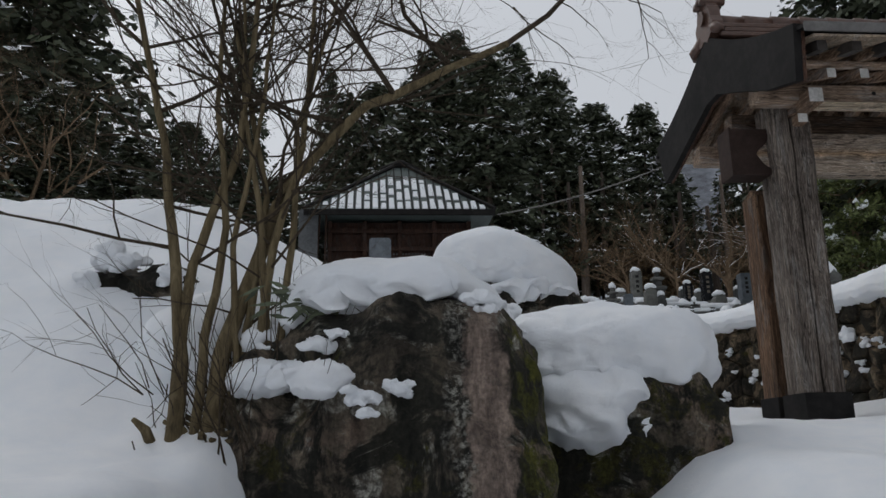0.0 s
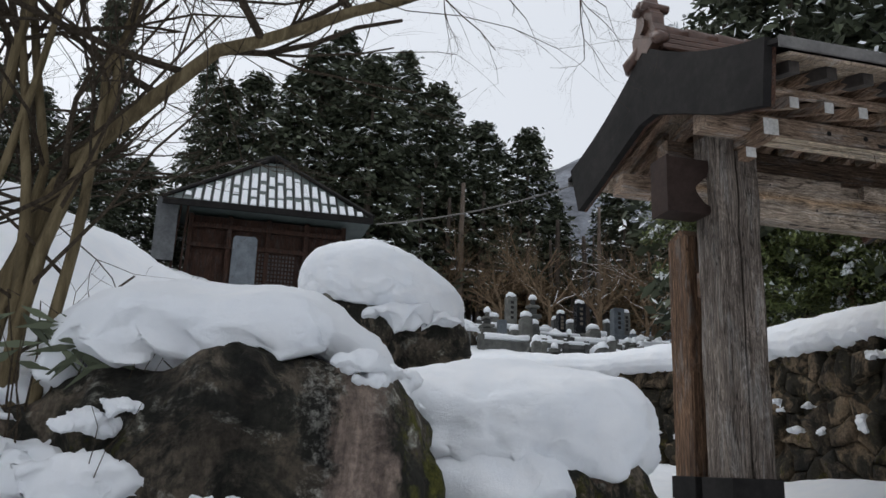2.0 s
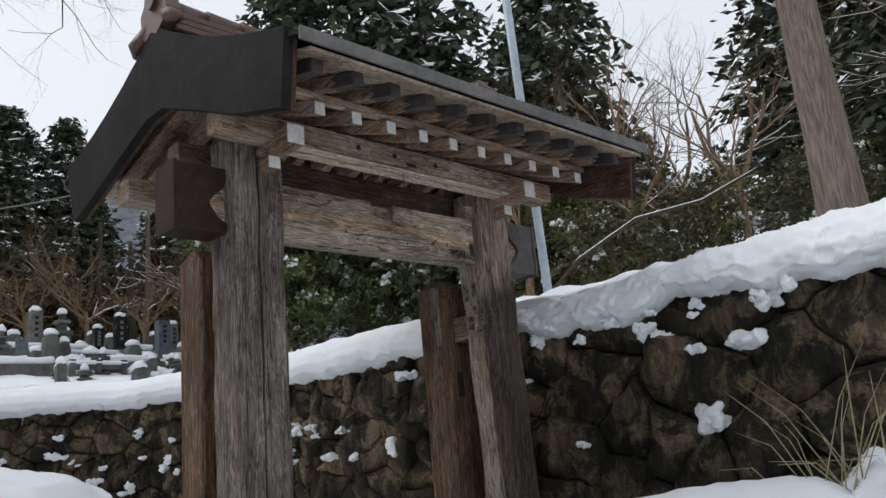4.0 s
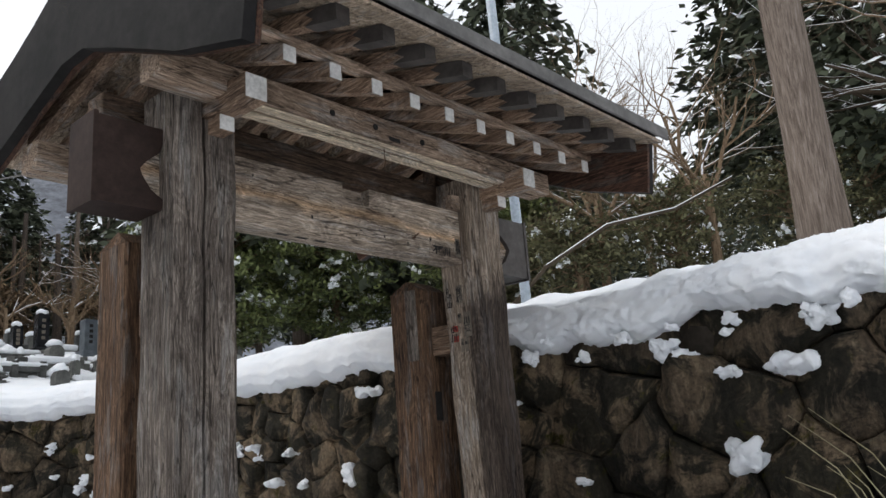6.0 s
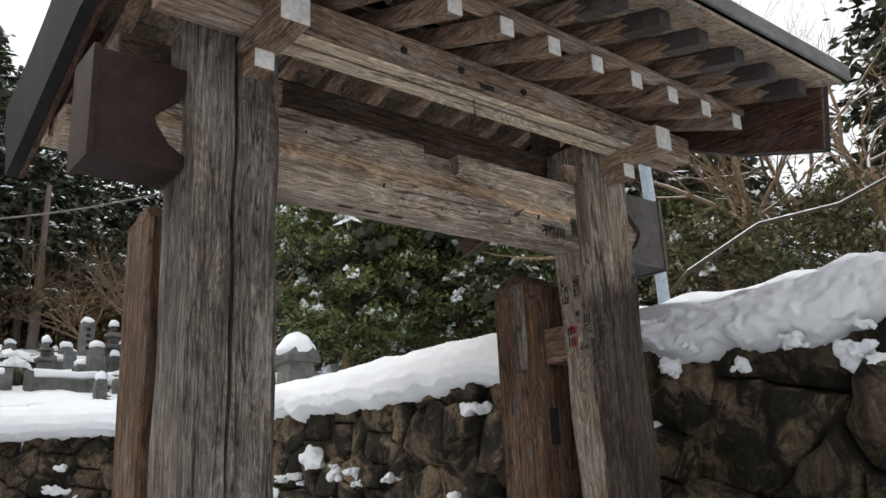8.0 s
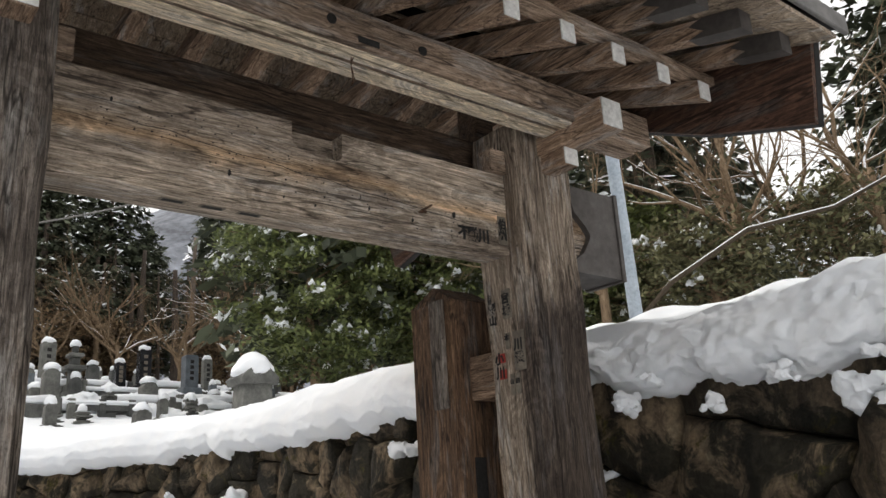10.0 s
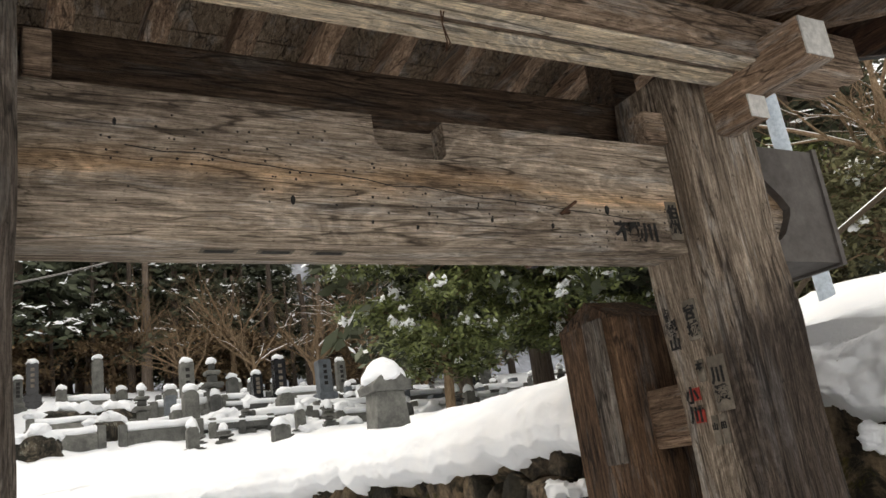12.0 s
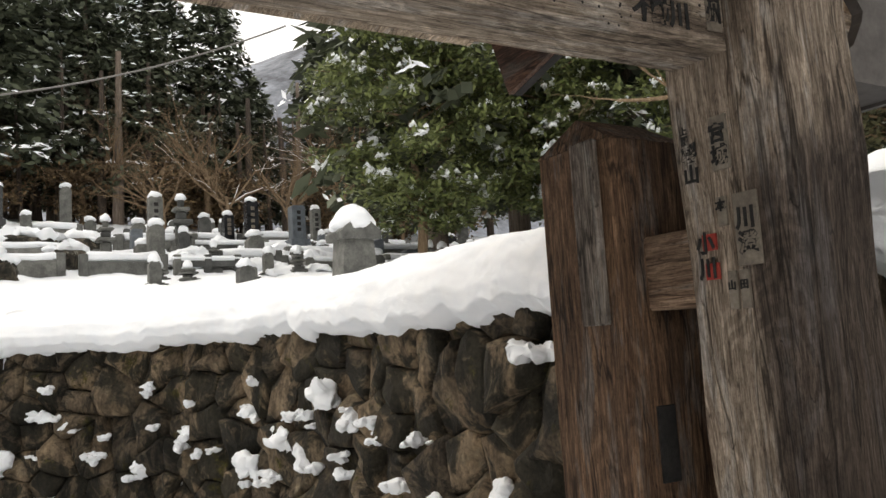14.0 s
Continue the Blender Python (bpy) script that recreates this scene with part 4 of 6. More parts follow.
raf_rng = random.Random(4)
for k in range(11):
    x = -0.287 + 0.283 * k
    for side in (1, -1):
        low = rafter("rafter", x, -0.72, 2.612, RIDGE_Y, 0.36, 0.075, 0.085, side)
        fly = rafter("flying_rafter", x, -1.10, 2.655, -0.30, 0.26, 0.07, 0.075, side)
        if side > 0:
            part("painted_end", box(x - 0.036, x + 0.036, -0.7275, -0.7205, 2.572, 2.652, 0.001), PAINT, low, "white-painted end grain")
            part("copper_cap", ragged_cap(x, -1.10, 2.655, 0.26, 0.07, 0.075, raf_rng), RAFTER_CAP, fly, "dull copper cap on the rafter end")
part("eave_strip", box(-0.42, 2.68, -0.70, -0.62, 2.69, 2.73, 0.003), BROWN_X, gate)


# roof: boards, metal cover, gable boards, ridge
def roof_line(d):
    """Height of the roof's upper face at a distance d from the ridge line."""
    return 3.50 - 0.64 * d + 0.115 * d * d


def roof_sheet(side, lift, thick, x0, x1, d0, d1, name, material, label=""):
    out = []
    steps = [d0 + (d1 - d0) * i / 8 for i in range(9)]
    up = 0.0 if side > 0 else 0.1
    out += [(RIDGE_Y - side * d, roof_line(d) + lift + up * d) for d in steps]
    out += [(RIDGE_Y - side * d, roof_line(d) + lift + up * d - thick) for d in reversed(steps)]
    return part(name, prism(out, x0, x1, "x"), material, gate, label)


for side in (1, -1):
    roof_sheet(side, 0.0, 0.03, -0.50, 2.77, 0.02, 1.66, "roof_cover", METAL, "dark sheet-metal roof cover")
    y = RIDGE_Y - side * 1.66
    part("eave_fascia", box(-0.50, 2.77, min(y, y - side * 0.02), max(y, y - side * 0.02), 2.69 + (0.16 if side < 0 else 0), roof_line(1.66) + 0.016 + (0.166 if side < 0 else 0), 0.004), FASCIA, gate, "grey sheet-metal eave edge")
    for i in range(10):
        d0 = 0.06 + 0.16 * i
        roof_sheet(side, -0.075 - 0.002 * (i % 2), 0.02, -0.42, 2.70, d0, d0 + 0.156, "roof_board", BOARD_Y)


def gable(x0, x1, material, label):
    top = [(RIDGE_Y - 1.56 + 3.12 * i / 12) for i in range(13)]
    out = [(y, roof_line(abs(y - RIDGE_Y)) + 0.03 + 0.1 * max(y - RIDGE_Y, 0)) for y in top]
    low = [(-1.08, 2.36), (-0.6, 2.50), (-0.1, 2.72), (0.3, 2.88), (0.54, 2.88), (0.94, 2.76), (1.44, 2.60), (1.80, 2.50)]
    out += list(reversed(low))
    return part("bargeboard", prism(out, x0, x1, "x"), material, gate, label)


gable(-0.52, -0.46, METAL, "deep dark metal-clad bargeboard")
gable(2.745, 2.79, METAL, "deep dark metal-clad bargeboard")
gable(2.715, 2.742, RED_Y, "reddish board lining the gable")
gable(-0.457, -0.43, RED_Y, "reddish board lining the gable")
for i in range(3):
    part("ridge_course", box(-0.44, 2.7, RIDGE_Y - 0.15 + 0.025 * i, RIDGE_Y + 0.15 - 0.025 * i, 3.47 + 0.06 * i, 3.525 + 0.06 * i, 0.012), TILE, gate)
for i in range(11):
    tv, tf = [], []
    x = -0.42 + 0.285 * i
    tube(tv, tf, [Vector((x, RIDGE_Y, 3.68)), Vector((x + 0.275, RIDGE_Y, 3.675))], [0.085, 0.075], 12)
    listed("ridge_tile", tv, tf, TILE, gate, smooth=True)


def ridge_ornament(x):
    out = []
    for i in range(24):
        a = 2 * math.pi * i / 24
        r = 0.21 + 0.035 * math.cos(3 * a + 1.5) + 0.02 * math.cos(7 * a)
        out.append((RIDGE_Y + r * math.cos(a) * 0.85, 3.68 + r * math.sin(a) * 1.15))
    ob = part("ridge_ornament", prism(out, x - 0.055, x + 0.055, "x"), TILE, gate, "brown demon-tile style ridge ornament")
    bm = bmesh.new()
    bmesh.ops.create_cone(bm, cap_ends=True, segments=14, radius1=0.075, radius2=0.06, depth=0.05, matrix=Matrix.Translation((x - 0.06 if x < 1 else x + 0.06, RIDGE_Y, 3.72)) @ Matrix.Rotation(radians(90), 4, "Y"))
    part("boss", bm, TILE, ob)
    for s in (-1, 1):
        tv, tf = [], []
        tube(tv, tf, [Vector((x, RIDGE_Y + s * 0.12, 3.58)), Vector((x - 0.06, RIDGE_Y + s * 0.28, 3.48)), Vector((x - 0.02, RIDGE_Y + s * 0.34, 3.45))], [0.06, 0.05, 0.03], 8)
        listed("scroll", tv, tf, TILE, ob, smooth=True)
    tv, tf = [], []
    for k in range(3):
        tube(tv, tf, [Vector((x - 0.10, RIDGE_Y - 0.07 + 0.07 * k, 3.88 + 0.03 * (k == 1))), Vector((x + 0.14, RIDGE_Y - 0.07 + 0.07 * k, 3.87))], [0.038, 0.038], 8)
    listed("tile_roll", tv, tf, TILE, ob, smooth=True)


ridge_ornament(-0.47)
ridge_ornament(2.74)


# ---- hall on the slope ----
def hall():
    cx, cy, zb = -2.75, 21.5, 4.7
    h = thing("temple_hall", (cx, cy, zb), "small old wooden hall with a hipped grey sheet roof", "temple hall")
    x0, x1, y0, y1, ze = cx - 2.35, cx + 2.15, cy - 2.2, cy + 2.2, zb + 2.35
    part("wall", box(x0, x1, y0 + 0.2, y1, zb - 0.4, ze, 0.01), HALL_WOOD, h, "dark red-brown board wall")
    for i in range(5):
        x = x0 + (x1 - x0) * i / 4
        part("pillar", box(x - 0.07, x + 0.07, y0, y0 + 0.18, zb - 0.4, ze, 0.01), HALL_WOOD, h)
    for z in (zb + 0.1, zb + 1.35, zb + 1.95):
        part("rail", box(x0 - 0.05, x1 + 0.05, y0 - 0.03, y0 + 0.12, z, z + 0.13, 0.008), HALL_WOOD, h)
    panel = part("lattice_panel", box(cx - 0.35, cx + 0.75, y0 + 0.1, y0 + 0.14, zb + 0.35, zb + 1.32, 0.004), HALL_SHEET, h, "wooden lattice over pale paper")
    for i in range(12):
        x = cx - 0.35 + 1.1 * i / 11
        part("bar", box(x - 0.022, x + 0.022, y0 + 0.06, y0 + 0.095, zb + 0.35, zb + 1.32, 0), HALL_WOOD, panel)
    for i in range(9):
        z = zb + 0.35 + 0.97 * i / 8
        part("bar", box(cx - 0.35, cx + 0.75, y0 + 0.05, y0 + 0.09, z - 0.02, z + 0.02, 0), HALL_WOOD, panel)
    # lean-to screen of grey sheet at the corner
    part("side_screen", box(x0 - 0.95, x0 - 0.35, y0 - 0.5, y0 - 0.46, zb + 0.75, ze + 0.25, 0.004), HALL_SHEET, h, "grey corrugated sheet screen")
    for i in range(2):
        tv, tf = [], []
        tube(tv, tf, [Vector((x0 - 0.3 + 0.2 * i, y0 - 0.3, ze + 0.1)), Vector((x0 - 0.45 + 0.3 * i, y0 - 0.3, zb - 0.3))], [0.035, 0.035], 6)
        listed("prop", tv, tf, HALL_WOOD, h)
    # hipped roof
    ex0, ex1, ey0, ey1, zr = cx - 3.12, cx + 2.90, cy - 3.1, cy + 3.1, ze + 2.45
    bm = bmesh.new()
    a = [bm.verts.new(p) for p in ((ex0, ey0, ze + 0.12), (ex1, ey0, ze + 0.05), (ex1, ey1, ze + 0.1), (ex0, ey1, ze + 0.1))]
    b = [bm.verts.new(p) for p in ((cx - 0.25, cy - 0.4, zr), (cx + 0.25, cy - 0.4, zr), (cx + 0.25, cy + 0.4, zr), (cx - 0.25, cy + 0.4, zr))]
    for k in range(4):
        bm.faces.new((a[k], a[(k + 1) % 4], b[(k + 1) % 4], b[k]))
    bm.faces.new(b)
    bm.faces.new(a[::-1])
    roof = part("roof", bm, ROOF_SHEET, h, "grey-green standing-seam roof patched with snow")
    part("eave_board", box(ex0, ex1, ey0 - 0.03, ey0 + 0.05, ze - 0.06, ze + 0.13, 0.005), METAL, roof)
    tv, tf = [], []
    tube(tv, tf, [Vector((cx - 0.7, cy - 0.3, zr - 0.05)), Vector((cx, cy - 0.3, zr + 0.2)), Vector((cx + 0.7, cy - 0.3, zr - 0.05))], [0.1, 0.16, 0.1], 8)
    listed("roof_finial", tv, tf, METAL, roof, smooth=True)
    for (ax, bx) in ((ex0, cx - 0.25), (ex1, cx + 0.25)):
        tv, tf = [], []
        tube(tv, tf, [Vector((ax, ey0, ze + 0.16)), Vector((bx, cy - 0.4, zr + 0.06))], [0.07, 0.07], 6)
        listed("hip_ridge", tv, tf, METAL, roof)

    def on_roof(x, f, lift):
        """A place on the front slope, f from the eave (0) to the top (1)."""
        return Vector((x, ey0 + (cy - 0.4 - ey0) * f, ze + 0.09 + (zr - ze - 0.09) * f + lift))

    rng = random.Random(11)
    n = 23
    for i in range(n + 1):
        x = ex0 + (ex1 - ex0) * i / n
        mx = (ex0 + ex1) / 2
        top = clamp(1 - (abs(x - mx) - 0.25) / ((ex1 - ex0) / 2 - 0.25))
        if top < 0.04:
            continue
        tv, tf = [], []
        tube(tv, tf, [on_roof(x, 0.0, 0.02), on_roof(x, top, 0.02)], [0.022, 0.022], 4)
        listed("seam", tv, tf, METAL, roof)
        # snow lying between the seams, broken into patches
        xa, xb = x + 0.045, x + (ex1 - ex0) / n - 0.045
        if i == n:
            continue
        lim = min(top, clamp(1 - (abs(xb - mx) - 0.25) / ((ex1 - ex0) / 2 - 0.25))) * 0.9
        f = 0.03 if i > 2 else 0.1
        cap = min(lim, [0.05, 0.10, 0.16, 0.24, 0.32, 0.42, 0.5, 0.62, 0.72, 0.74, 0.76, 0.74, 0.76, 0.7, 0.66, 0.6, 0.55, 0.5, 0.42, 0.34, 0.26, 0.2, 0.12][i])
        broken = i > 6
        while f < cap:
            run = min(cap - f, rng.uniform(0.10, 0.3) if broken else 0.6)
            if run > 0.03:
                bm = bmesh.new()
                q = []
                for lift in (0.01, 0.05):
                    for xx, ff in ((xa, f), (xb, f), (xb - rng.uniform(0, 0.03), f + run), (xa + rng.uniform(0, 0.03), f + run)):
                        q.append(bm.verts.new(on_roof(xx, ff, lift)))
                for fc in ((0, 1, 2, 3), (4, 5, 6, 7), (0, 1, 5, 4), (1, 2, 6, 5), (2, 3, 7, 6), (3, 0, 4, 7)):
                    bm.faces.new([q[k] for k in fc])
                part("snow_patch", bm, SNOW, roof)
            f += run + (rng.uniform(0.04, 0.12) if broken else 0.2)
    # memorial stone before the hall
    m = thing("memorial_stone", (cx - 0.75, cy - 4.2, zb), "tall plain grey memorial stone before the hall", "memorial stone")
    part("slab", prism([(cx - 1.10, zb - 1.0), (cx - 0.42, zb - 1.0), (cx - 0.44, zb + 1.15), (cx - 0.5, zb + 1.22), (cx - 1.02, zb + 1.22), (cx - 1.08, zb + 1.15)], cy - 4.35, cy - 4.05, "y"), BLUE_GRANITE, m)


hall()


# ---- cemetery ----
def grave(x, y, wdt, hgt, kind, rng, group="gravestones in the cemetery"):
    z = ground_height(x, y) - 0.05
    stone = {"black": BLACK_GRANITE, "blue": BLUE_GRANITE}.get(kind, GRANITE)
    label = {"black": "polished black gravestone in the snow", "blue": "blue-grey polished gravestone on a stepped plinth", "old": "old rounded grey gravestone capped with snow",
             "tower": "small tiered stone tower in the snow"}.get(kind, "grey granite gravestone topped with snow")
    g = thing("gravestone", (x, y, z), label, "gravestone", group)
    yaw = rng.uniform(-0.12, 0.12)
    made = []
    if kind == "tower":
        zz = z
        for i, (s, hh) in enumerate(((1.3, 0.25), (0.9, 0.2), (0.62, 0.34), (1.15, 0.12), (0.55, 0.2), (0.9, 0.1), (0.35, 0.2))):
            s *= wdt * 0.5
            hh *= hgt / 1.3
            made.append(part("tier", box(x - s, x + s, y - s, y + s, zz, zz + hh, 0.03 if i > 1 else 0.01), stone, g))
            zz += hh
        top, tw = zz, wdt * 0.3
    else:
        base = hgt * (0.16 if kind != "old" else 0.05)
        for i, s in enumerate((1.0, 0.76)):
            made.append(part("plinth", box(x - wdt * s, x + wdt * s, y - wdt * s, y + wdt * s, z + base * i, z + base * (i + 1) - 0.004, 0.012), stone, g))
        h2 = z + hgt
        w2 = wdt * 0.52
        if kind == "old":
            out = [(x - w2, z + base * 2), (x + w2, z + base * 2), (x + w2, h2 - w2 * 0.7), (x + w2 * 0.6, h2 - w2 * 0.15), (x, h2), (x - w2 * 0.6, h2 - w2 * 0.15), (x - w2, h2 - w2 * 0.7)]
        else:
            out = [(x - w2, z + base * 2), (x + w2, z + base * 2), (x + w2, h2 - 0.03), (x + w2 - 0.03, h2), (x - w2 + 0.03, h2), (x - w2, h2 - 0.03)]
        shaft = part("shaft", prism(out, y - w2 * 0.9, y + w2 * 0.9, "y"), stone, g)
        made.append(shaft)
        if kind in ("black", "blue", "plain") and hgt > 0.9:
            for k in range(4):
                zc = z + base * 2 + (hgt - base * 2) * (0.8 - 0.17 * k)
                part("inscription", box(x - 0.05, x + 0.05, y - w2 * 0.9 - 0.004, y - w2 * 0.9 + 0.01, zc - 0.05, zc + 0.04, 0), PAPER if kind == "black" else INK, shaft)
        top, tw = h2, w2
    if kind != "blue" or rng.random() < 0.5:
        bm = bmesh.new()
        bmesh.ops.create_icosphere(bm, subdivisions=2, radius=1)
        for v in bm.verts:
            d = v.co.copy()
            r = 1 + 0.25 * noise.noise(d * 1.7 + Vector((x, y, 0)))
            v.co = Vector((x + d.x * tw * 1.12 * r, y + d.y * tw * 1.05 * r, top + max(d.z, -0.3) * 0.13 * r + 0.02))
        part("snow_cap", bm, SNOW, g, "cap of snow", True)
    return g


def cemetery():
    rng = random.Random(21)
    # the large ones that can be told apart: x, y, half width, height, kind
    for x, y, wd, hg, kind in ((8.35, 19.0, 0.34, 1.29, "blue"), (7.4, 19.8, 0.30, 1.41, "black"), (6.9, 20.2, 0.25, 1.00, "black"), (6.4, 16.6, 0.34, 0.78, "old"), (4.9, 19.5, 0.31, 1.41, "plain"),
                               (5.3, 18.6, 0.41, 1.29, "tower"), (4.2, 16.2, 0.30, 0.93, "old"), (3.4, 17.2, 0.34, 0.96, "tower"), (1.7, 24.0, 0.30, 1.33, "black"), (0.9, 24.2, 0.29, 1.04, "plain"),
                               (0.2, 24.0, 0.26, 0.89, "plain"), (3.6, 25.5, 0.30, 1.33, "old"), (9.9, 21.5, 0.25, 1.26, "plain"), (5.15, 15.4, 0.21, 0.52, "tower"), (7.0, 15.6, 0.25, 0.44, "plain")):
        grave(x, y, wd, hg, kind, rng)
    for row in range(6):
        y = 17.0 + row * 1.9
        x = 2.6 + row * 0.35 + rng.uniform(0, 0.5)
        while x < 17:
            if rng.random() < 0.58:
                k = rng.choice(["old", "plain", "plain", "tower", "old", "plain", "blue", "black" if rng.random() < 0.6 else "old"])
                grave(x, y + rng.uniform(-0.6, 0.6), rng.uniform(0.18, 0.36), rng.uniform(0.25, 0.75), k, rng)
            x += rng.uniform(0.75, 1.35)
    for i in range(14):
        grave(3.6 + 0.5 * i + rng.uniform(-0.2, 0.2), 13.2 + rng.uniform(0, 2.2) - 0.08 * i, rng.uniform(0.17, 0.3), rng.uniform(0.22, 0.5), rng.choice(["old", "plain", "tower", "old"]), rng)
    for x in (-1.2, -0.4, 0.6, 1.3, 2.3):
        grave(x, 23.0 + rng.uniform(-1, 1), rng.uniform(0.2, 0.3), rng.uniform(0.55, 0.95), rng.choice(["plain", "old", "tower"]), rng)
    # low stone kerb enclosures with posts
    for x0, y0, n in ((4.4, 15.3, 3), (2.2, 19.5, 5)):
        z = ground_height(x0, y0)
        f = thing("grave_fence", (x0, y0, z), "low grey stone grave enclosure buried in snow", "fence", "stone grave enclosures")
        for i in range(n):
            x = x0 + 0.6 * i
            part("post", box(x - 0.07, x + 0.07, y0 - 0.07, y0 + 0.07, z - 0.2, z + 0.42, 0.012), GRANITE, f)
        part("rail", box(x0, x0 + 0.6 * (n - 1), y0 - 0.05, y0 + 0.05, z + 0.18, z + 0.3, 0.01), GRANITE, f)
        part("snow_strip", box(x0 - 0.1, x0 + 0.6 * (n - 1) + 0.1, y0 - 0.08, y0 + 0.08, z + 0.302, z + 0.40, 0.04), SNOW, f)
    # stone-edged burial plots with a slab of snow on each kerb
    for i in range(34):
        row = i % 5
        x0, y0 = 1.8 + 0.9 * row * 0.4 + 1.95 * (i // 5) + rng.uniform(-0.3, 0.3), 15.6 + 1.75 * row + rng.uniform(-0.2, 0.2)
        wd = rng.uniform(1.1, 1.7)
        z = ground_height(x0, y0)
        hg = rng.uniform(0.12, 0.28)
        f = thing("burial_plot", (x0, y0, z), "low grey stone burial plot heaped with snow", "grave plot", "burial plots in the cemetery")
        part("kerb", box(x0 - wd / 2, x0 + wd / 2, y0 - 0.09, y0 + 0.09, z - 0.3, z + hg, 0.015), GRANITE, f)
        for sx in (-1, 1):
            part("corner_post", box(x0 + sx * wd / 2 - 0.08, x0 + sx * wd / 2 + 0.08, y0 - 0.12, y0 + 0.06, z - 0.3, z + hg + 0.14, 0.02), GRANITE, f)
        bm = box(x0 - wd * 0.46, x0 + wd * 0.46, y0 - 0.10, y0 + 0.75, z + hg + 0.003, z + hg + rng.uniform(0.12, 0.2), 0.05)
        bmesh.ops.subdivide_edges(bm, edges=list(bm.edges), cuts=2, use_grid_fill=True)
        for v in bm.verts:
            v.co += noise.noise_vector(v.co * 3.1) * 0.05
        part("snow_slab", bm, SNOW, f, "slab of snow", True)
    for i in range(40):
        x, y = 2.6 + 0.25 * i + rng.uniform(-0.3, 0.3), 14.0 + rng.uniform(0, 7.5)
        snow_clump((x, y, ground_height(x, y) + 0.06), (rng.uniform(0.35, 0.7), 0.35, rng.uniform(0.14, 0.28)), 120 + i, name="snow_mound", label="rounded heap of snow among the graves", group="snow heaps among the graves", detail=4)
    # snow-capped stones and terraces on the slope
    for i, (x, y, s) in enumerate(((1.2, 14.5, 0.5), (2.0, 18.6, 0.9), (3.1, 18.9, 0.8), (0.3, 17.6, 0.6), (2.6, 16.4, 0.5))):
        z = ground_height(x, y)
        boulder("terrace_stone", (x, y, z + 0.02), (s * 0.7, s * 0.45, 0.3), 4, 8 * i, 20 + i, ROCK_BARE, "half-buried terrace stone in the snow", 0.12, 3)
        snow_clump((x, y + 0.05, z + 0.34), (s * 0.8, s * 0.55, 0.16), 70 + i, name="snow_mound", label="snow on a terrace stone", group="snow on the terrace stones", detail=4)


cemetery()


def stone_lantern(x, y):
    z = ground_height(x, y) - 0.1
    g = thing("stone_shrine", (x, y, z), "squat stone shrine under a large heap of snow", "stone shrine")
    out = [(x - 0.27, z), (x + 0.27, z), (x + 0.22, z + 0.62), (x - 0.22, z + 0.62)]
    part("body", prism(out, y - 0.19, y + 0.19, "y"), GRANITE, g)
    out = [(x - 0.29, z + 0.58), (x + 0.29, z + 0.58), (x + 0.31, z + 0.68), (x + 0.15, z + 0.82), (x - 0.15, z + 0.82), (x - 0.31, z + 0.68)]
    part("roof", prism(out, y - 0.28, y + 0.28, "y"), GRANITE, g)
    bm = bmesh.new()
    bmesh.ops.create_icosphere(bm, subdivisions=4, radius=1)
    for v in bm.verts:
        d = v.co.normalized()
        r = 1 + 0.10 * noise.noise(d * 2 + Vector((3, 1, 2))) + 0.10 * noise.noise(d * 5) * smooth(-d.z, -0.2, 0.3)
        v.co = Vector((x + d.x * 0.33 * r * (1 - 0.25 * max(d.z, 0)), y + d.y * 0.32 * r, z + 0.80 + (d.z * 0.30 if d.z > 0 else d.z * 0.16) * r))
    part("snow_cap", bm, SNOW, g, "large heap of snow", True)


stone_lantern(5.40, 9.3)


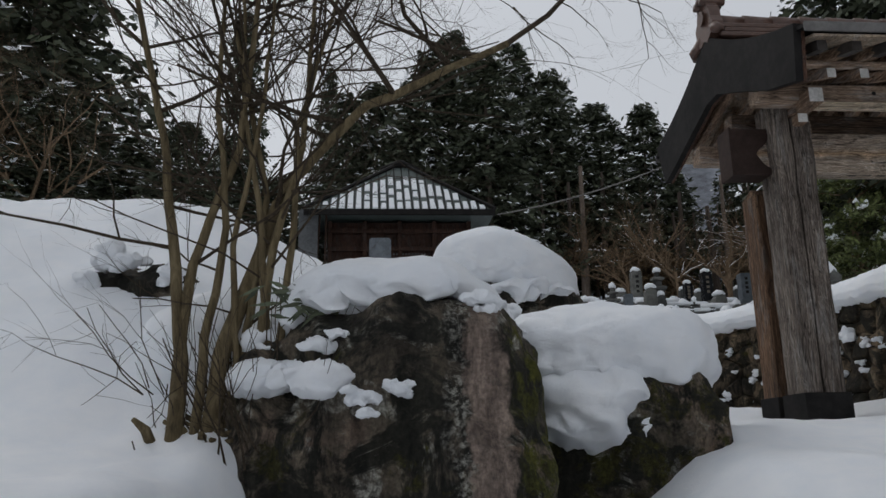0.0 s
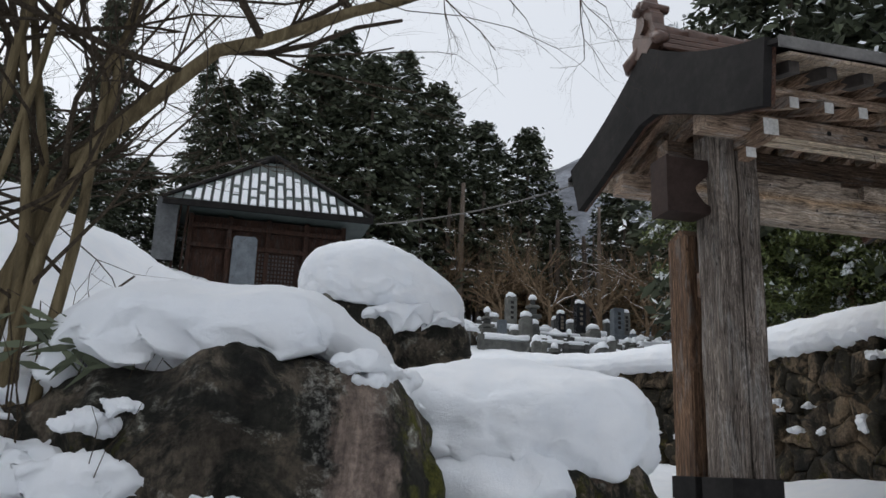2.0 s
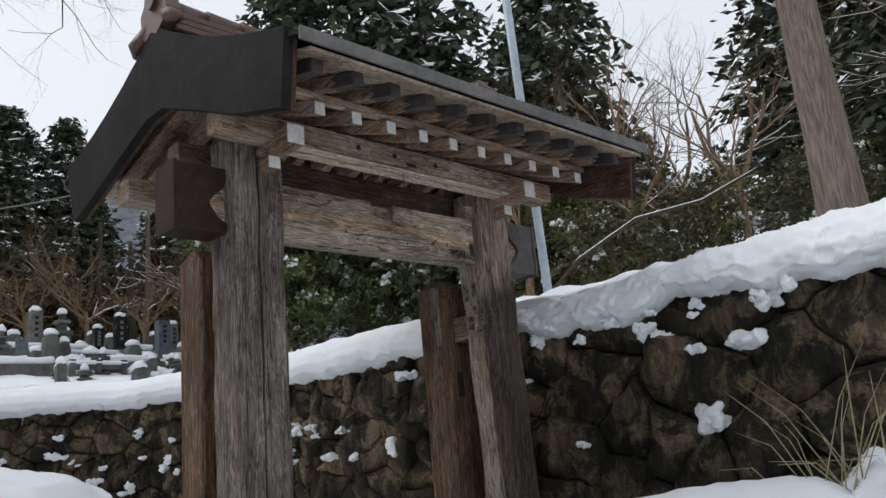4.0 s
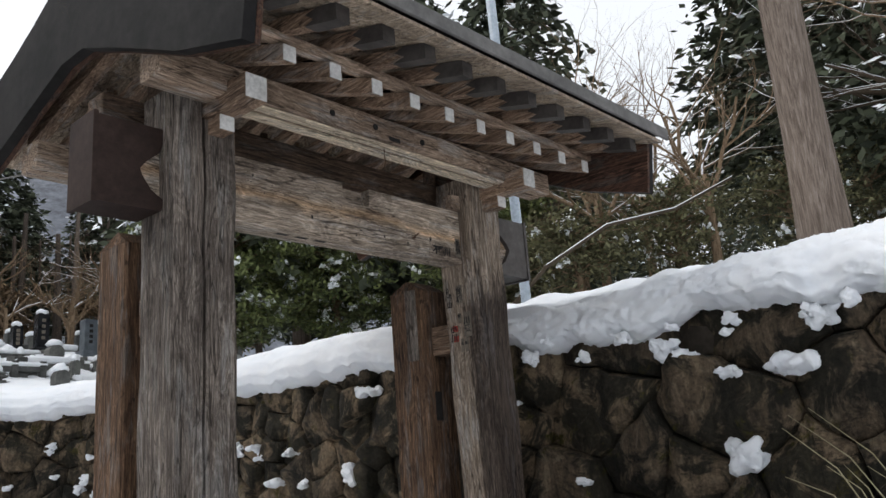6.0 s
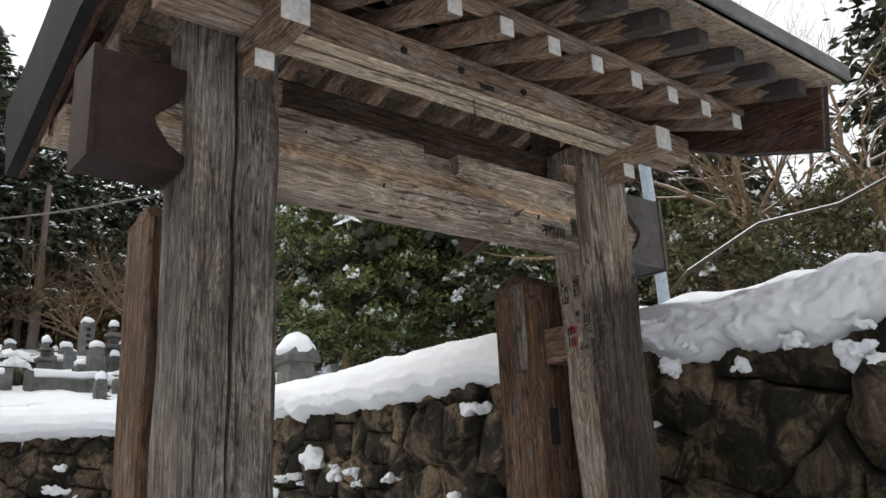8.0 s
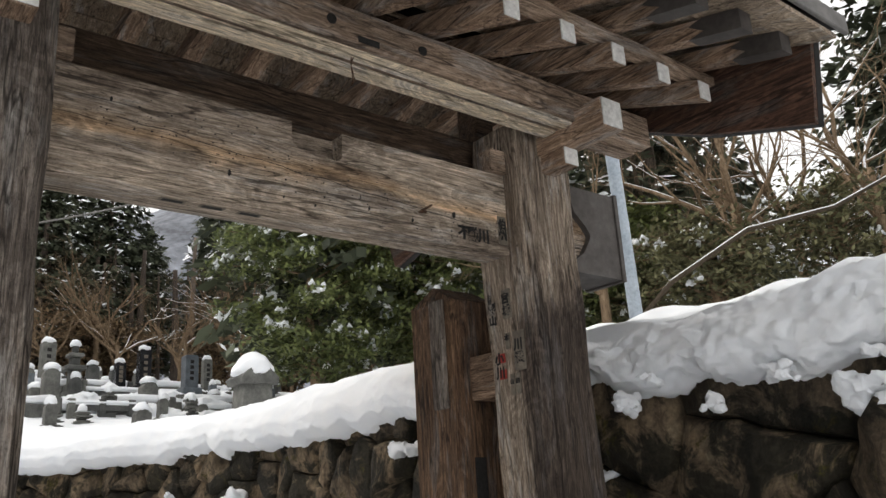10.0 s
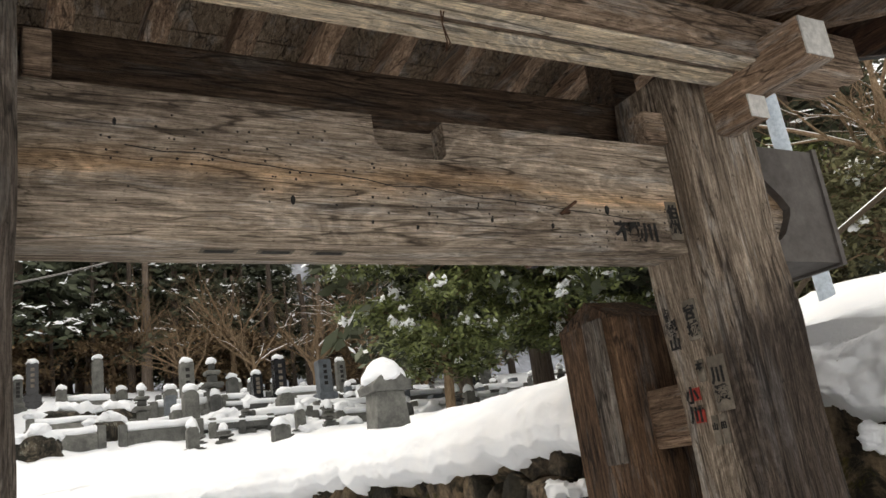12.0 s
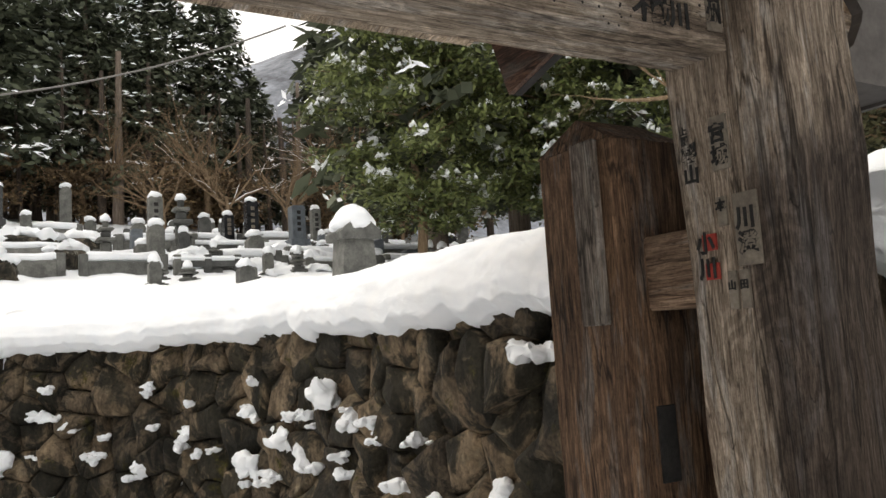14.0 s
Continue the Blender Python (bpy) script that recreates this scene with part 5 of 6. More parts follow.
# ---- trees ----
def cedar_meshes(seed, height, spread, fronds=430, droop=0.35):
    """Trunk, foliage and snow of a conifer standing at the origin."""
    rng = random.Random(seed)
    tv, tf = [], []
    tube(tv, tf, [Vector((0, 0, height * i / 6)) for i in range(7)], [height * 0.018 * (1 - i / 6.5) for i in range(7)], 8)
    trunk = from_lists(tv, tf, "trunk", BARK, True)
    lv, lf, sv, sf = [], [], [], []

    def quad(V, F, c, u, w):
        b = len(V)
        V.extend([tuple(c - u), tuple(c + w * 0.5), tuple(c + u), tuple(c - w * 0.5)])
        F.append((b, b + 1, b + 2, b + 3))

    for i in range(fronds):
        f = rng.random() ** 0.85
        z = height * (0.10 + 0.9 * f)
        reach = spread * (1 - f) ** 0.72 * rng.uniform(0.55, 1.1) + 0.25
        a = rng.uniform(0, 2 * math.pi)
        out = Vector((math.cos(a), math.sin(a), 0))
        side = Vector((-out.y, out.x, 0))
        n = max(3, int(reach * 2.6))
        for k in range(n):
            t = (k + 1) / n
            if t < 0.3:
                continue
            c = out * reach * t + Vector((0, 0, z + 0.25 * reach * t - droop * reach * t * t))
            for q in range(5):
                p = c + side * rng.gauss(0, 0.22) + Vector((0, 0, rng.gauss(0, 0.13))) + out * rng.gauss(0, 0.15)
                u = (out * rng.uniform(0.3, 1) + side * rng.uniform(-0.8, 0.8) + Vector((0, 0, rng.uniform(-0.9, 0.3)))).normalized() * rng.uniform(0.13, 0.30)
                w = u.cross(Vector((rng.uniform(-1, 1), rng.uniform(-1, 1), rng.uniform(-1, 1)))).normalized() * rng.uniform(0.12, 0.26)
                quad(lv, lf, p, u, w)
            if rng.random() < 0.20 and t > 0.55:
                for q in range(4):
                    p = c + side * rng.gauss(0, 0.2) + out * (0.15 + abs(rng.gauss(0, 0.15))) + Vector((0, 0, 0.14 + rng.gauss(0, 0.05)))
                    u = (side * rng.uniform(-1, 1) + out * rng.uniform(-0.4, 0.6) + Vector((0, 0, rng.uniform(-0.5, 0.1)))).normalized() * rng.uniform(0.10, 0.24)
                    w = (Vector((0, 0, 1)) * rng.uniform(0.3, 1) - out * rng.uniform(0.2, 1)).normalized() * rng.uniform(0.08, 0.18)
                    quad(sv, sf, p, u, w)
    return trunk, from_lists(lv, lf, "crown", CEDAR), from_lists(sv, sf, "snow", SNOW)


CEDARS = [cedar_meshes(1, 15, 3.6, 380), cedar_meshes(2, 13, 4.4, 400, 0.25), cedar_meshes(3, 17, 3.0, 380)]


def cedar(x, y, scale, kind, rz, wide=1.0, label="tall dark conifer dusted with snow", z=None):
    z = ground_height(x, y) - 0.3 if z is None else z
    t = thing("conifer", (x, y, z), label, "tree", "conifers behind the temple")
    t.scale = (scale * wide, scale * wide, scale)
    t.rotation_euler = (0, 0, rz)
    for name, me in zip(("trunk", "crown", "snow"), CEDARS[kind]):
        ob = new(name, me)
        ob.parent = t
        if name != "trunk":
            ob["kind"] = "stuff"


rng_trees = random.Random(5)
# crest behind the hall: x, y, scale, kind, width
for x, y, s, k, wd in ((-0.5, 32, 1.0, 1, 1.2), (3.2, 34, 1.0, 1, 1.2), (6.2, 36, 0.9, 0, 1.25), (9.5, 38, 0.6, 0, 1.2), (-9.9, 31, 0.82, 2, 0.75), (-6.2, 39, 0.78, 2, 0.7), (-4.3, 42, 0.6, 2, 0.8),
                       (-1.8, 30, 0.75, 1, 1.1), (1.6, 29.5, 0.8, 0, 1.2), (5.0, 31, 0.72, 0, 1.2), (-16, 22, 1.15, 1, 1.2), (-19, 18, 1.1, 0, 1.2), (-20, 26, 1.2, 1, 1.2), (13.5, 36, 0.45, 0, 1.2), (12, 33, 0.42, 2, 1.2), (16, 34, 0.5, 0, 1.1),
                       (19, 33, 0.62, 2, 1.3), (22, 30, 0.75, 1, 1.1), (25, 27, 0.8, 0, 1.1), (28, 22, 0.8, 1, 1.2), (31, 16, 0.5, 0, 1.1), (33, 10, 0.5, 2, 1.2), (30, 5, 1.0, 1, 1.2), (26, 0.5, 1.25, 2, 1.1), (22.5, -3.2, 1.2, 0, 1.2), (19, -6, 1.2, 1, 1.2), (24, -8, 1.3, 0, 1.2), (-25, 10, 1.2, 0, 1.2), (-24, 2, 1.2, 1, 1.2),
                       (23, 15, 0.5, 0, 1.2), (17.6, 10.6, 0.82, 2, 0.85), (11.5, 13.6, 1.15, 1, 1.0), (13.6, 11.9, 0.95, 2, 1.1), (16.3, 9.3, 1.0, 2, 0.9), (10.2, 15.0, 0.9, 2, 0.9), (19.8, 13.5, 0.7, 2, 1.0), (21, 2.6, 0.85, 2, 1.2), (24.5, 4.6, 0.95, 0, 1.2), (19, -0.5, 0.8, 1, 1.1), (-9, 16, 0.3, 0, 1.8), (-11, 18, 0.32, 1, 1.8), (-13, 17, 0.36, 0, 1.8), (-7, 22, 0.3, 1, 1.8), (-8.5, 20, 0.3, 0, 1.8), (-15, 14, 0.4, 1, 1.8), (7.8, 33, 0.82, 1, 1.2), (10.5, 35, 0.5, 0, 1.3), (4.5, 37, 0.9, 2, 1.2), (0.8, 36, 0.92, 2, 1.2), (-3.5, 35, 0.8, 0, 1.2), (14.5, 31, 0.6, 0, 1.3), (17.5, 30, 0.6, 1, 1.1), (10, 32, 0.7, 0, 1.2), (7, 30, 0.6, 1, 1.2), (-5, 33, 0.7, 0, 1.2), (8, 41, 0.7, 1, 1.2), (38, 20, 1.0, 1, 1.2), (36, 2, 1.2, 0, 1.2)):
    cedar(x, y, s, k, rng_trees.uniform(0, 6.28), wd)


def bare_branches(verts, faces, p, d, length, radius, depth, rng, spread=0.7, up=0.15, snow=None):
    n = 4
    pts, rad = [p.copy()], [radius]
    for i in range(n):
        d = (d + Vector((rng.gauss(0, 0.16), rng.gauss(0, 0.16), rng.gauss(0, 0.12) + up * 0.25))).normalized()
        pts.append(pts[-1] + d * length / n)
        rad.append(radius * (1 - 0.5 * (i + 1) / n))
    tube(verts, faces, pts, rad, 5 if radius > 0.012 else 3)
    if snow is not None and radius > 0.01 and abs(d.z) < 0.75:
        tube(snow[0], snow[1], [q + Vector((0, 0, r * 0.9)) for q, r in zip(pts, rad)], [r * 0.5 + 0.003 for r in rad], 4)
    if depth > 0:
        for i in range(rng.randint(2, 4) if depth > 1 else rng.randint(2, 4)):
            k = rng.randint(1, n)
            s = Vector((rng.gauss(0, 1), rng.gauss(0, 1), rng.gauss(0, 0.7)))
            s = (d + (s - d * s.dot(d)).normalized() * rng.uniform(0.4, 1.0) * spread * 1.5).normalized()
            bare_branches(verts, faces, pts[k], s, length * rng.uniform(0.5, 0.78), rad[k] * 0.62, depth - 1, rng, spread, up, snow)


def bare_tree(x, y, height, seed, material, label, depth=4, lean=(0, 0), snowy=True, z=None, fork=0.35):
    rng = random.Random(seed)
    z = ground_height(x, y) - 0.2 if z is None else z
    t = thing("bare_tree", (x, y, z), label, "tree", "bare trees on the slope")
    tv, tf = [], []
    r = height * 0.014
    top = Vector((x + lean[0], y + lean[1], z + height * fork))
    tube(tv, tf, [Vector((x, y, z)), (Vector((x, y, z)) + top) / 2 + Vector((0.05, 0, 0)), top], [r * 1.2, r, r * 0.85], 8)
    listed("trunk", tv, tf, material, t, smooth=True)
    bv, bf, sn = [], [], ([], [])
    for i in range(6):
        a = rng.uniform(0, 6.28)
        d = Vector((math.cos(a) * 0.75, math.sin(a) * 0.75, rng.uniform(0.35, 1.1))).normalized()
        k = rng.uniform(0.55, 1.0)
        bare_branches(bv, bf, Vector((x, y, z)).lerp(top, k), d, height * 0.34, r * 0.6, depth - 1, rng, 0.7, 0.2, sn if snowy else None)
    tagged(listed("crown", bv, bf, material, t), kind="stuff")
    if snowy and sn[0]:
        tagged(listed("snow", sn[0], sn[1], SNOW, t), kind="stuff")
    return t


bare_tree(8.2, 27.0, 6.8, 3, TAN_BARK, "bare tan tree with fine spreading twigs", 5, snowy=False)
bare_tree(11.0, 26.0, 6.0, 4, TAN_BARK, "bare brown tree with snow-lined branches", 5)
bare_tree(5.2, 29.0, 6.0, 6, TAN_BARK, "bare brown tree at the edge of the wood", 5, snowy=False)
bare_tree(10.5, 6.5, 6.0, 41, TAN_BARK, "bare brown tree behind the pole", 5, snowy=False)
bare_tree(12.2, 4.8, 6.5, 42, TAN_BARK, "bare brown tree behind the pole", 5)
bare_tree(14.0, 7.5, 7.5, 43, TWIG, "dark bare tree on the wooded bank", 5, snowy=False)
bare_tree(16.5, -1.0, 8.0, 45, TWIG, "dark bare tree on the wooded bank", 5)
bare_tree(14, 27, 7.5, 7, TAN_BARK, "bare slender tree above the graves", 4)
bare_tree(13.5, 3.0, 6.5, 8, TAN_BARK, "bare tree with pale limbs on the bank", 4)
bare_tree(15, 5.2, 7.0, 9, TAN_BARK, "bare tree with pale limbs on the bank", 4)
bare_tree(14.5, -2.4, 7.5, 12, TAN_BARK, "bare tree with snow-lined limbs on the bank", 4)
bare_tree(17.5, 8.5, 6.5, 13, TAN_BARK, "bare tree on the wooded bank", 4)
for i in range(7):
    bare_tree(-13 - 1.6 * (i % 4), 7 + 2.1 * i, 7 + (i % 3), 30 + i, TAN_BARK, "dense brown bare tree on the hillside", 5, snowy=False, fork=0.25)


def trunk_tree(x, y, radius, height, lean, label, material=BARK, seed=0):
    z = ground_height(x, y) - 0.4
    t = thing("cedar_trunk", (x, y, z), label, "tree", "bare cedar trunks")
    tv, tf = [], []
    n = 14
    pts = [Vector((x + lean[0] * i / n, y + lean[1] * i / n, z + height * i / n)) for i in range(n + 1)]
    tube(tv, tf, pts, [radius * (1 + 0.25 * math.exp(-i)) * (1 - 0.55 * i / n) for i in range(n + 1)], 18)
    for k, v in enumerate(tv):
        p = Vector(v)
        c = noise.noise(Vector((p.x * 7 + seed, p.y * 7, p.z * 0.6))) * radius * 0.09
        d = Vector((p.x - x, p.y - y, 0)).normalized()
        tv[k] = tuple(p + d * c)
    listed("trunk", tv, tf, material, t, smooth=True)
    return t


trunk_tree(11.35, 0.3, 0.37, 16, (-1.6, -0.3), "thick straight cedar trunk with fibrous grey bark", BARK, 3)
for i, (x, y, r) in enumerate(((5.6, 28.5, 0.20), (3.9, 30, 0.16), (2.6, 31.5, 0.16), (1.2, 30.5, 0.14), (0.2, 32, 0.14), (6.8, 31, 0.12), (9.2, 31, 0.14), (12.6, 29.5, 0.15))):
    trunk_tree(x, y, r, 6.5, (0.1, 0), "slim cedar trunk in the dark wood", BARK, i)


def leafy_tree(x, y, z0, height, spread, seed, material, count, label, leaf=0.075, snow=0.02, name="evergreen_tree", category="tree", low=0.25):
    """Evergreen broadleaf tree: trunk, limbs, many small leaves in uneven tiers, scraps of snow."""
    rng = random.Random(seed)
    t = thing(name, (x, y, z0), label, category)
    tv, tf = [], []
    tube(tv, tf, [Vector((x, y, z0 - 0.3)), Vector((x + 0.1, y, z0 + height * 0.3)), Vector((x, y + 0.1, z0 + height * 0.6)), Vector((x, y, z0 + height * 0.9))], [0.11, 0.09, 0.06, 0.02], 7)
    tips = []
    for i in range(46):
        f = rng.uniform(low, 0.97)
        p = Vector((x, y, z0 + height * f))
        a = rng.uniform(0, 6.28)
        r = spread * (0.35 + 0.65 * math.sin(math.pi * clamp((1.02 - f) / (1.04 - low)) ** 0.8)) * rng.uniform(0.6, 1.1)
        e = p + Vector((math.cos(a) * r, math.sin(a) * r, rng.uniform(-0.1, 0.35) * r))
        m = p.lerp(e, 0.5) + Vector((0, 0, 0.12))
        tube(tv, tf, [p, m, e], [0.03, 0.018, 0.006], 4)
        for k in range(9):
            tips.append(p.lerp(e, rng.uniform(0.35, 1.05)) + Vector((rng.gauss(0, 0.2), rng.gauss(0, 0.2), rng.gauss(0, 0.10))))
    listed("trunk", tv, tf, TAN_BARK, t)
    lv, lf, sv, sf = [], [], [], []
    for i in range(count):
        c = rng.choice(tips) + Vector((rng.gauss(0, 0.17), rng.gauss(0, 0.17), rng.gauss(0, 0.09)))
        u = Vector((rng.gauss(0, 1), rng.gauss(0, 1), rng.gauss(-0.3, 0.5))).normalized() * leaf * rng.uniform(0.7, 1.3)
        w = u.cross(Vector((rng.gauss(0, 0.5), rng.gauss(0, 0.5), 1))).normalized() * leaf * 0.42
        b = len(lv)
        lv.extend([tuple(c - u), tuple(c + w), tuple(c + u), tuple(c - w)])
        lf.append((b, b + 1, b + 2, b + 3))
    for i in range(int(len(tips) * snow)):
        c = rng.choice(tips) + Vector((0, 0, 0.08))
        s = rng.uniform(0.05, 0.14)
        for k in range(5):
            q = c + Vector((rng.gauss(0, s * 0.7), rng.gauss(0, s * 0.7), rng.gauss(0, s * 0.4)))
            tube(sv, sf, [q - Vector((s * 0.5, 0, 0.03)), q + Vector((0, 0, 0.03)), q + Vector((s * 0.5, rng.gauss(0, 0.03), -0.03))], [s * 0.2, s * 0.42, s * 0.15], 5)
    tagged(listed("crown", lv, lf, material, t), kind="stuff")
    if sv:
        tagged(listed("snow", sv, sf, SNOW, t, "scraps of snow", True), kind="stuff")
    return t


leafy_tree(8.0, 12.0, 2.4, 4.6, 2.3, 1, LEAF, 22000, "glossy green evergreen tree with scraps of snow", 0.075, 0.45)
leafy_tree(10.8, 11.4, 2.6, 4.2, 2.0, 2, LEAF, 17000, "glossy green evergreen tree with scraps of snow", 0.075, 0.4)
leafy_tree(12.5, 8.0, 2.9, 3.6, 2.0, 3, LEAF, 16000, "dense green evergreen tree beside the cemetery", 0.085, 0.12)
for i, (x, y, s) in enumerate(((11.5, 5.0, 1.1), (13.2, 3.6, 1.2), (15.5, 2.0, 1.3), (12.8, 7.2, 1.2), (16.5, 5.0, 1.6), (18, 1, 1.6))):
    leafy_tree(x, y, ground_height(x, y), s * 1.5, s, 50 + i, HEDGE, 3800, "olive-green bamboo thicket on the bank", 0.07, 0.03, "bamboo_thicket", "thicket", 0.05)
wood_rng = random.Random(61)
for i in range(26):
    x, y = -1.0 + 0.62 * i + wood_rng.uniform(-0.3, 0.3), 28.6 + wood_rng.uniform(0, 2.6)
    trunk_tree(x, y, wood_rng.uniform(0.08, 0.2), wood_rng.uniform(4.5, 6.5), (wood_rng.uniform(-0.2, 0.2), 0), "dark slender cedar trunk at the wood's edge", DARK_BARK, i)
for i in range(5):
    bare_tree(6.2 + 1.9 * i, 24.6 - 0.3 * i, 4.6 + 0.5 * (i % 2), 80 + i, TAN_BARK, "bare tan tree among the graves with snowy twigs", 5, snowy=i % 2 == 1, fork=0.3)
for i in range(7):
    x, y = 1.5 + 2.6 * i + (i % 3) * 0.4, 28.5 - 0.5 * i + (i % 2)
    leafy_tree(x, y, ground_height(x, y), 2.0, 1.6, 70 + i, DRY, 2600, "dry brown undergrowth at the wood's edge", 0.10, 0.0, "dry_shrub", "shrub", 0.05)


# ---- steel pole and cable ----
pole = thing("steel_pole", (4.81, 1.49, 1.8), "galvanised steel pole leaning slightly behind the wall", "pole")
tv, tf = [], []
tube(tv, tf, [Vector((4.81, 1.49, 1.6)), Vector((4.45, 1.39, 7.5))], [0.054, 0.054], 14)
listed("tube", tv, tf, GALV, pole, smooth=True)
tv, tf = [], []
pts = []
for i in range(41):
    f = i / 40
    a, b = Vector((0.2, 18.2, 6.95)), Vector((7.5, 17.0, 9.2))
    pts.append(a.lerp(b, f) - Vector((0, 0, 0.9 * 4 * f * (1 - f) * 0.35)))
tube(tv, tf, pts, [0.022] * 41, 5)
tagged(listed("overhead_cable", tv, tf, CABLE), "thin grey cable strung from the hall", "cable")

# snow-lined bough reaching over the bank behind the wall
bough = thing("fallen_bough", (9.6, 4.2, 3.1), "long bare bough lined with snow", "branch")
tv, tf, sv, sf = [], [], [], []
pts = [Vector((7.8, 4.2, 2.7)), Vector((8.5, 3.7, 3.55)), Vector((9.5, 3.1, 4.25)), Vector((10.6, 2.4, 4.55)), Vector((11.8, 1.8, 5.2))]
tube(tv, tf, pts, [0.035, 0.032, 0.03, 0.025, 0.02], 7)
tube(sv, sf, [p + Vector((0, 0, 0.026)) for p in pts], [0.006, 0.014, 0.014, 0.012, 0.008], 6)
listed("branch", tv, tf, TWIG, bough, smooth=True)
listed("snow", sv, sf, SNOW, bough, smooth=True)


# ---- shrub beside the boulder ----
def shrub():
    rng = random.Random(17)
    x, y = -4.58, -2.35
    z = -0.35
    t = thing("bare_shrub", (x, y, z), "multi-stemmed bare shrub with smooth olive bark", "shrub")
    # stems: base offset, points as (dx, dy, z)
    stems = [
        ((-0.14, -0.15), [(-0.14, 0.0, 0.5), (-0.22, 0.05, 1.1), (-0.30, 0.05, 1.7), (-0.50, 0.0, 2.6)], 0.046),
        ((-0.14, -0.15), [(-0.16, 0.0, 0.4), (-0.12, 0.05, 1.0), (0.10, 0.05, 1.65), (0.2, 0.0, 2.7)], 0.043),
        ((0.02, -0.1), [(0.06, 0.0, 0.5), (0.2, 0.1, 1.0), (0.35, 0.1, 1.45), (0.8, 0.0, 1.9), (1.6, -0.1, 2.25)], 0.058),
        ((0.20, -0.1), [(0.26, 0.0, 0.6), (0.32, 0.0, 1.1), (0.45, 0.1, 1.7), (0.5, 0.1, 2.6)], 0.036),
        ((0.27, -0.1), [(0.36, 0.0, 0.6), (0.42, 0.0, 1.1), (0.42, 0.1, 1.8), (0.65, 0.1, 2.7)], 0.03),
        ((0.32, -0.05), [(0.45, 0.0, 0.55), (0.56, 0.05, 0.85)], 0.042),
        ((0.05, -0.1), [(0.14, 0.0, 0.35), (0.20, 0.05, 0.75), (0.26, 0.1, 1.4), (0.05, 0.1, 2.4)], 0.036),
        ((0.10, -0.12), [(0.14, 0.0, 0.5), (0.10, 0.02, 1.1), (0.22, 0.02, 1.8), (0.30, 0.0, 2.7)], 0.026),
        ((0.24, -0.14), [(0.30, 0.0, 0.5), (0.25, 0.0, 1.2), (0.12, 0.05, 1.9), (0.10, 0.0, 2.6)], 0.028),
        ((-0.05, -0.12), [(-0.02, 0.0, 0.6), (0.06, 0.02, 1.2), (-0.02, 0.05, 1.9), (0.0, 0.0, 2.7)], 0.032),
        ((0.15, -0.15), [(0.22, -0.05, 0.28), (0.28, -0.05, 0.42)], 0.03),
    ]
    for (bx, by), pts, r in stems:
        tv, tf = [], []
        P = [Vector((x + bx, y + by, z - 0.15))] + [Vector((x + a, y + b, z + c)) for a, b, c in pts]
        # smooth the stem with extra points
        Q = []
        for i in range(len(P) - 1):
            for k in range(5):
                f = k / 5
                q = P[i].lerp(P[i + 1], f)
                q += noise.noise_vector(q * 4) * 0.018
                Q.append(q)
        Q.append(P[-1])
        n = len(Q)
        tube(tv, tf, Q, [r * (0.92 - 0.62 * i / n) for i in range(n)], 9)
        stem = listed("stem", tv, tf, PLANE_BARK, t, smooth=True)
        bv, bf = [], []
        if len(pts) > 2:
            for i in range(7):
                k = rng.randint(n // 3, n - 1)
                d = Vector((rng.gauss(0, 1), rng.gauss(0, 0.5), rng.uniform(-0.1, 0.9))).normalized()
                bare_branches(bv, bf, Q[k], d, rng.uniform(0.5, 1.1), r * 0.26, 3, rng, 0.6, 0.2)
            for i in range(3):
                d = Vector((rng.uniform(-0.8, 1.0), rng.gauss(0, 0.4), rng.uniform(0.4, 1.0))).normalized()
                bare_branches(bv, bf, Q[-1 - i * 2], d, rng.uniform(0.8, 1.3), r * 0.3, 4, rng, 0.6, 0.1)
            tagged(listed("twig_spray", bv, bf, TWIG, stem), kind="stuff")
    bv, bf = [], []
    for i in range(24):
        a = rng.uniform(0, 6.28)
        p = Vector((x + rng.gauss(0.22, 0.16), y + rng.gauss(-0.08, 0.1), z - 0.05))
        bare_branches(bv, bf, p, Vector((math.cos(a) * 0.5, math.sin(a) * 0.5, 1)).normalized(), rng.uniform(0.3, 0.75), 0.007, 1, rng, 0.5, 0.1)
    for i in range(26):
        p = Vector((x + rng.uniform(-0.3, 0.5), y + rng.uniform(-0.25, 0.1), z + rng.uniform(0, 0.5)))
        d = Vector((rng.gauss(0, 0.4), rng.gauss(0, 0.3), rng.choice((-1, 1)))).normalized()
        bare_branches(bv, bf, p, d, rng.uniform(0.3, 0.5), 0.004, 0, rng)
    tagged(listed("undergrowth", bv, bf, TWIG, t), kind="stuff")
    bv, bf = [], []
    for sx, ex, ez in ((-0.25, -1.2, 1.0), (-0.3, -1.2, 0.6), (-0.2, -0.9, 1.25), (-0.3, -1.1, 0.8)):
        p = Vector((x + sx, y - 0.05, z + 0.32))
        d = Vector((ex - sx, rng.uniform(-0.3, 0.1), ez)).normalized()
        bare_branches(bv, bf, p, d, 0.6, 0.0045, 2, rng, 0.9, -0.1)
    tagged(listed("side_spray", bv, bf, TWIG, t), kind="stuff")
    tv, tf = [], []
    for i in range(16):
        a = rng.uniform(0, 6.28)
        p = Vector((x + rng.gauss(0.1, 0.16), y - 0.05, z - 0.05))
        e = p + Vector((math.cos(a) * 0.22, math.sin(a) * 0.15, rng.uniform(0.1, 0.3)))
        tube(tv, tf, [p, p.lerp(e, 0.6) + Vector((0, 0, 0.05)), e], [0.03, 0.025, 0.012], 6)
    listed("root_crown", tv, tf, PLANE_BARK, t, "stubby dark root crown")
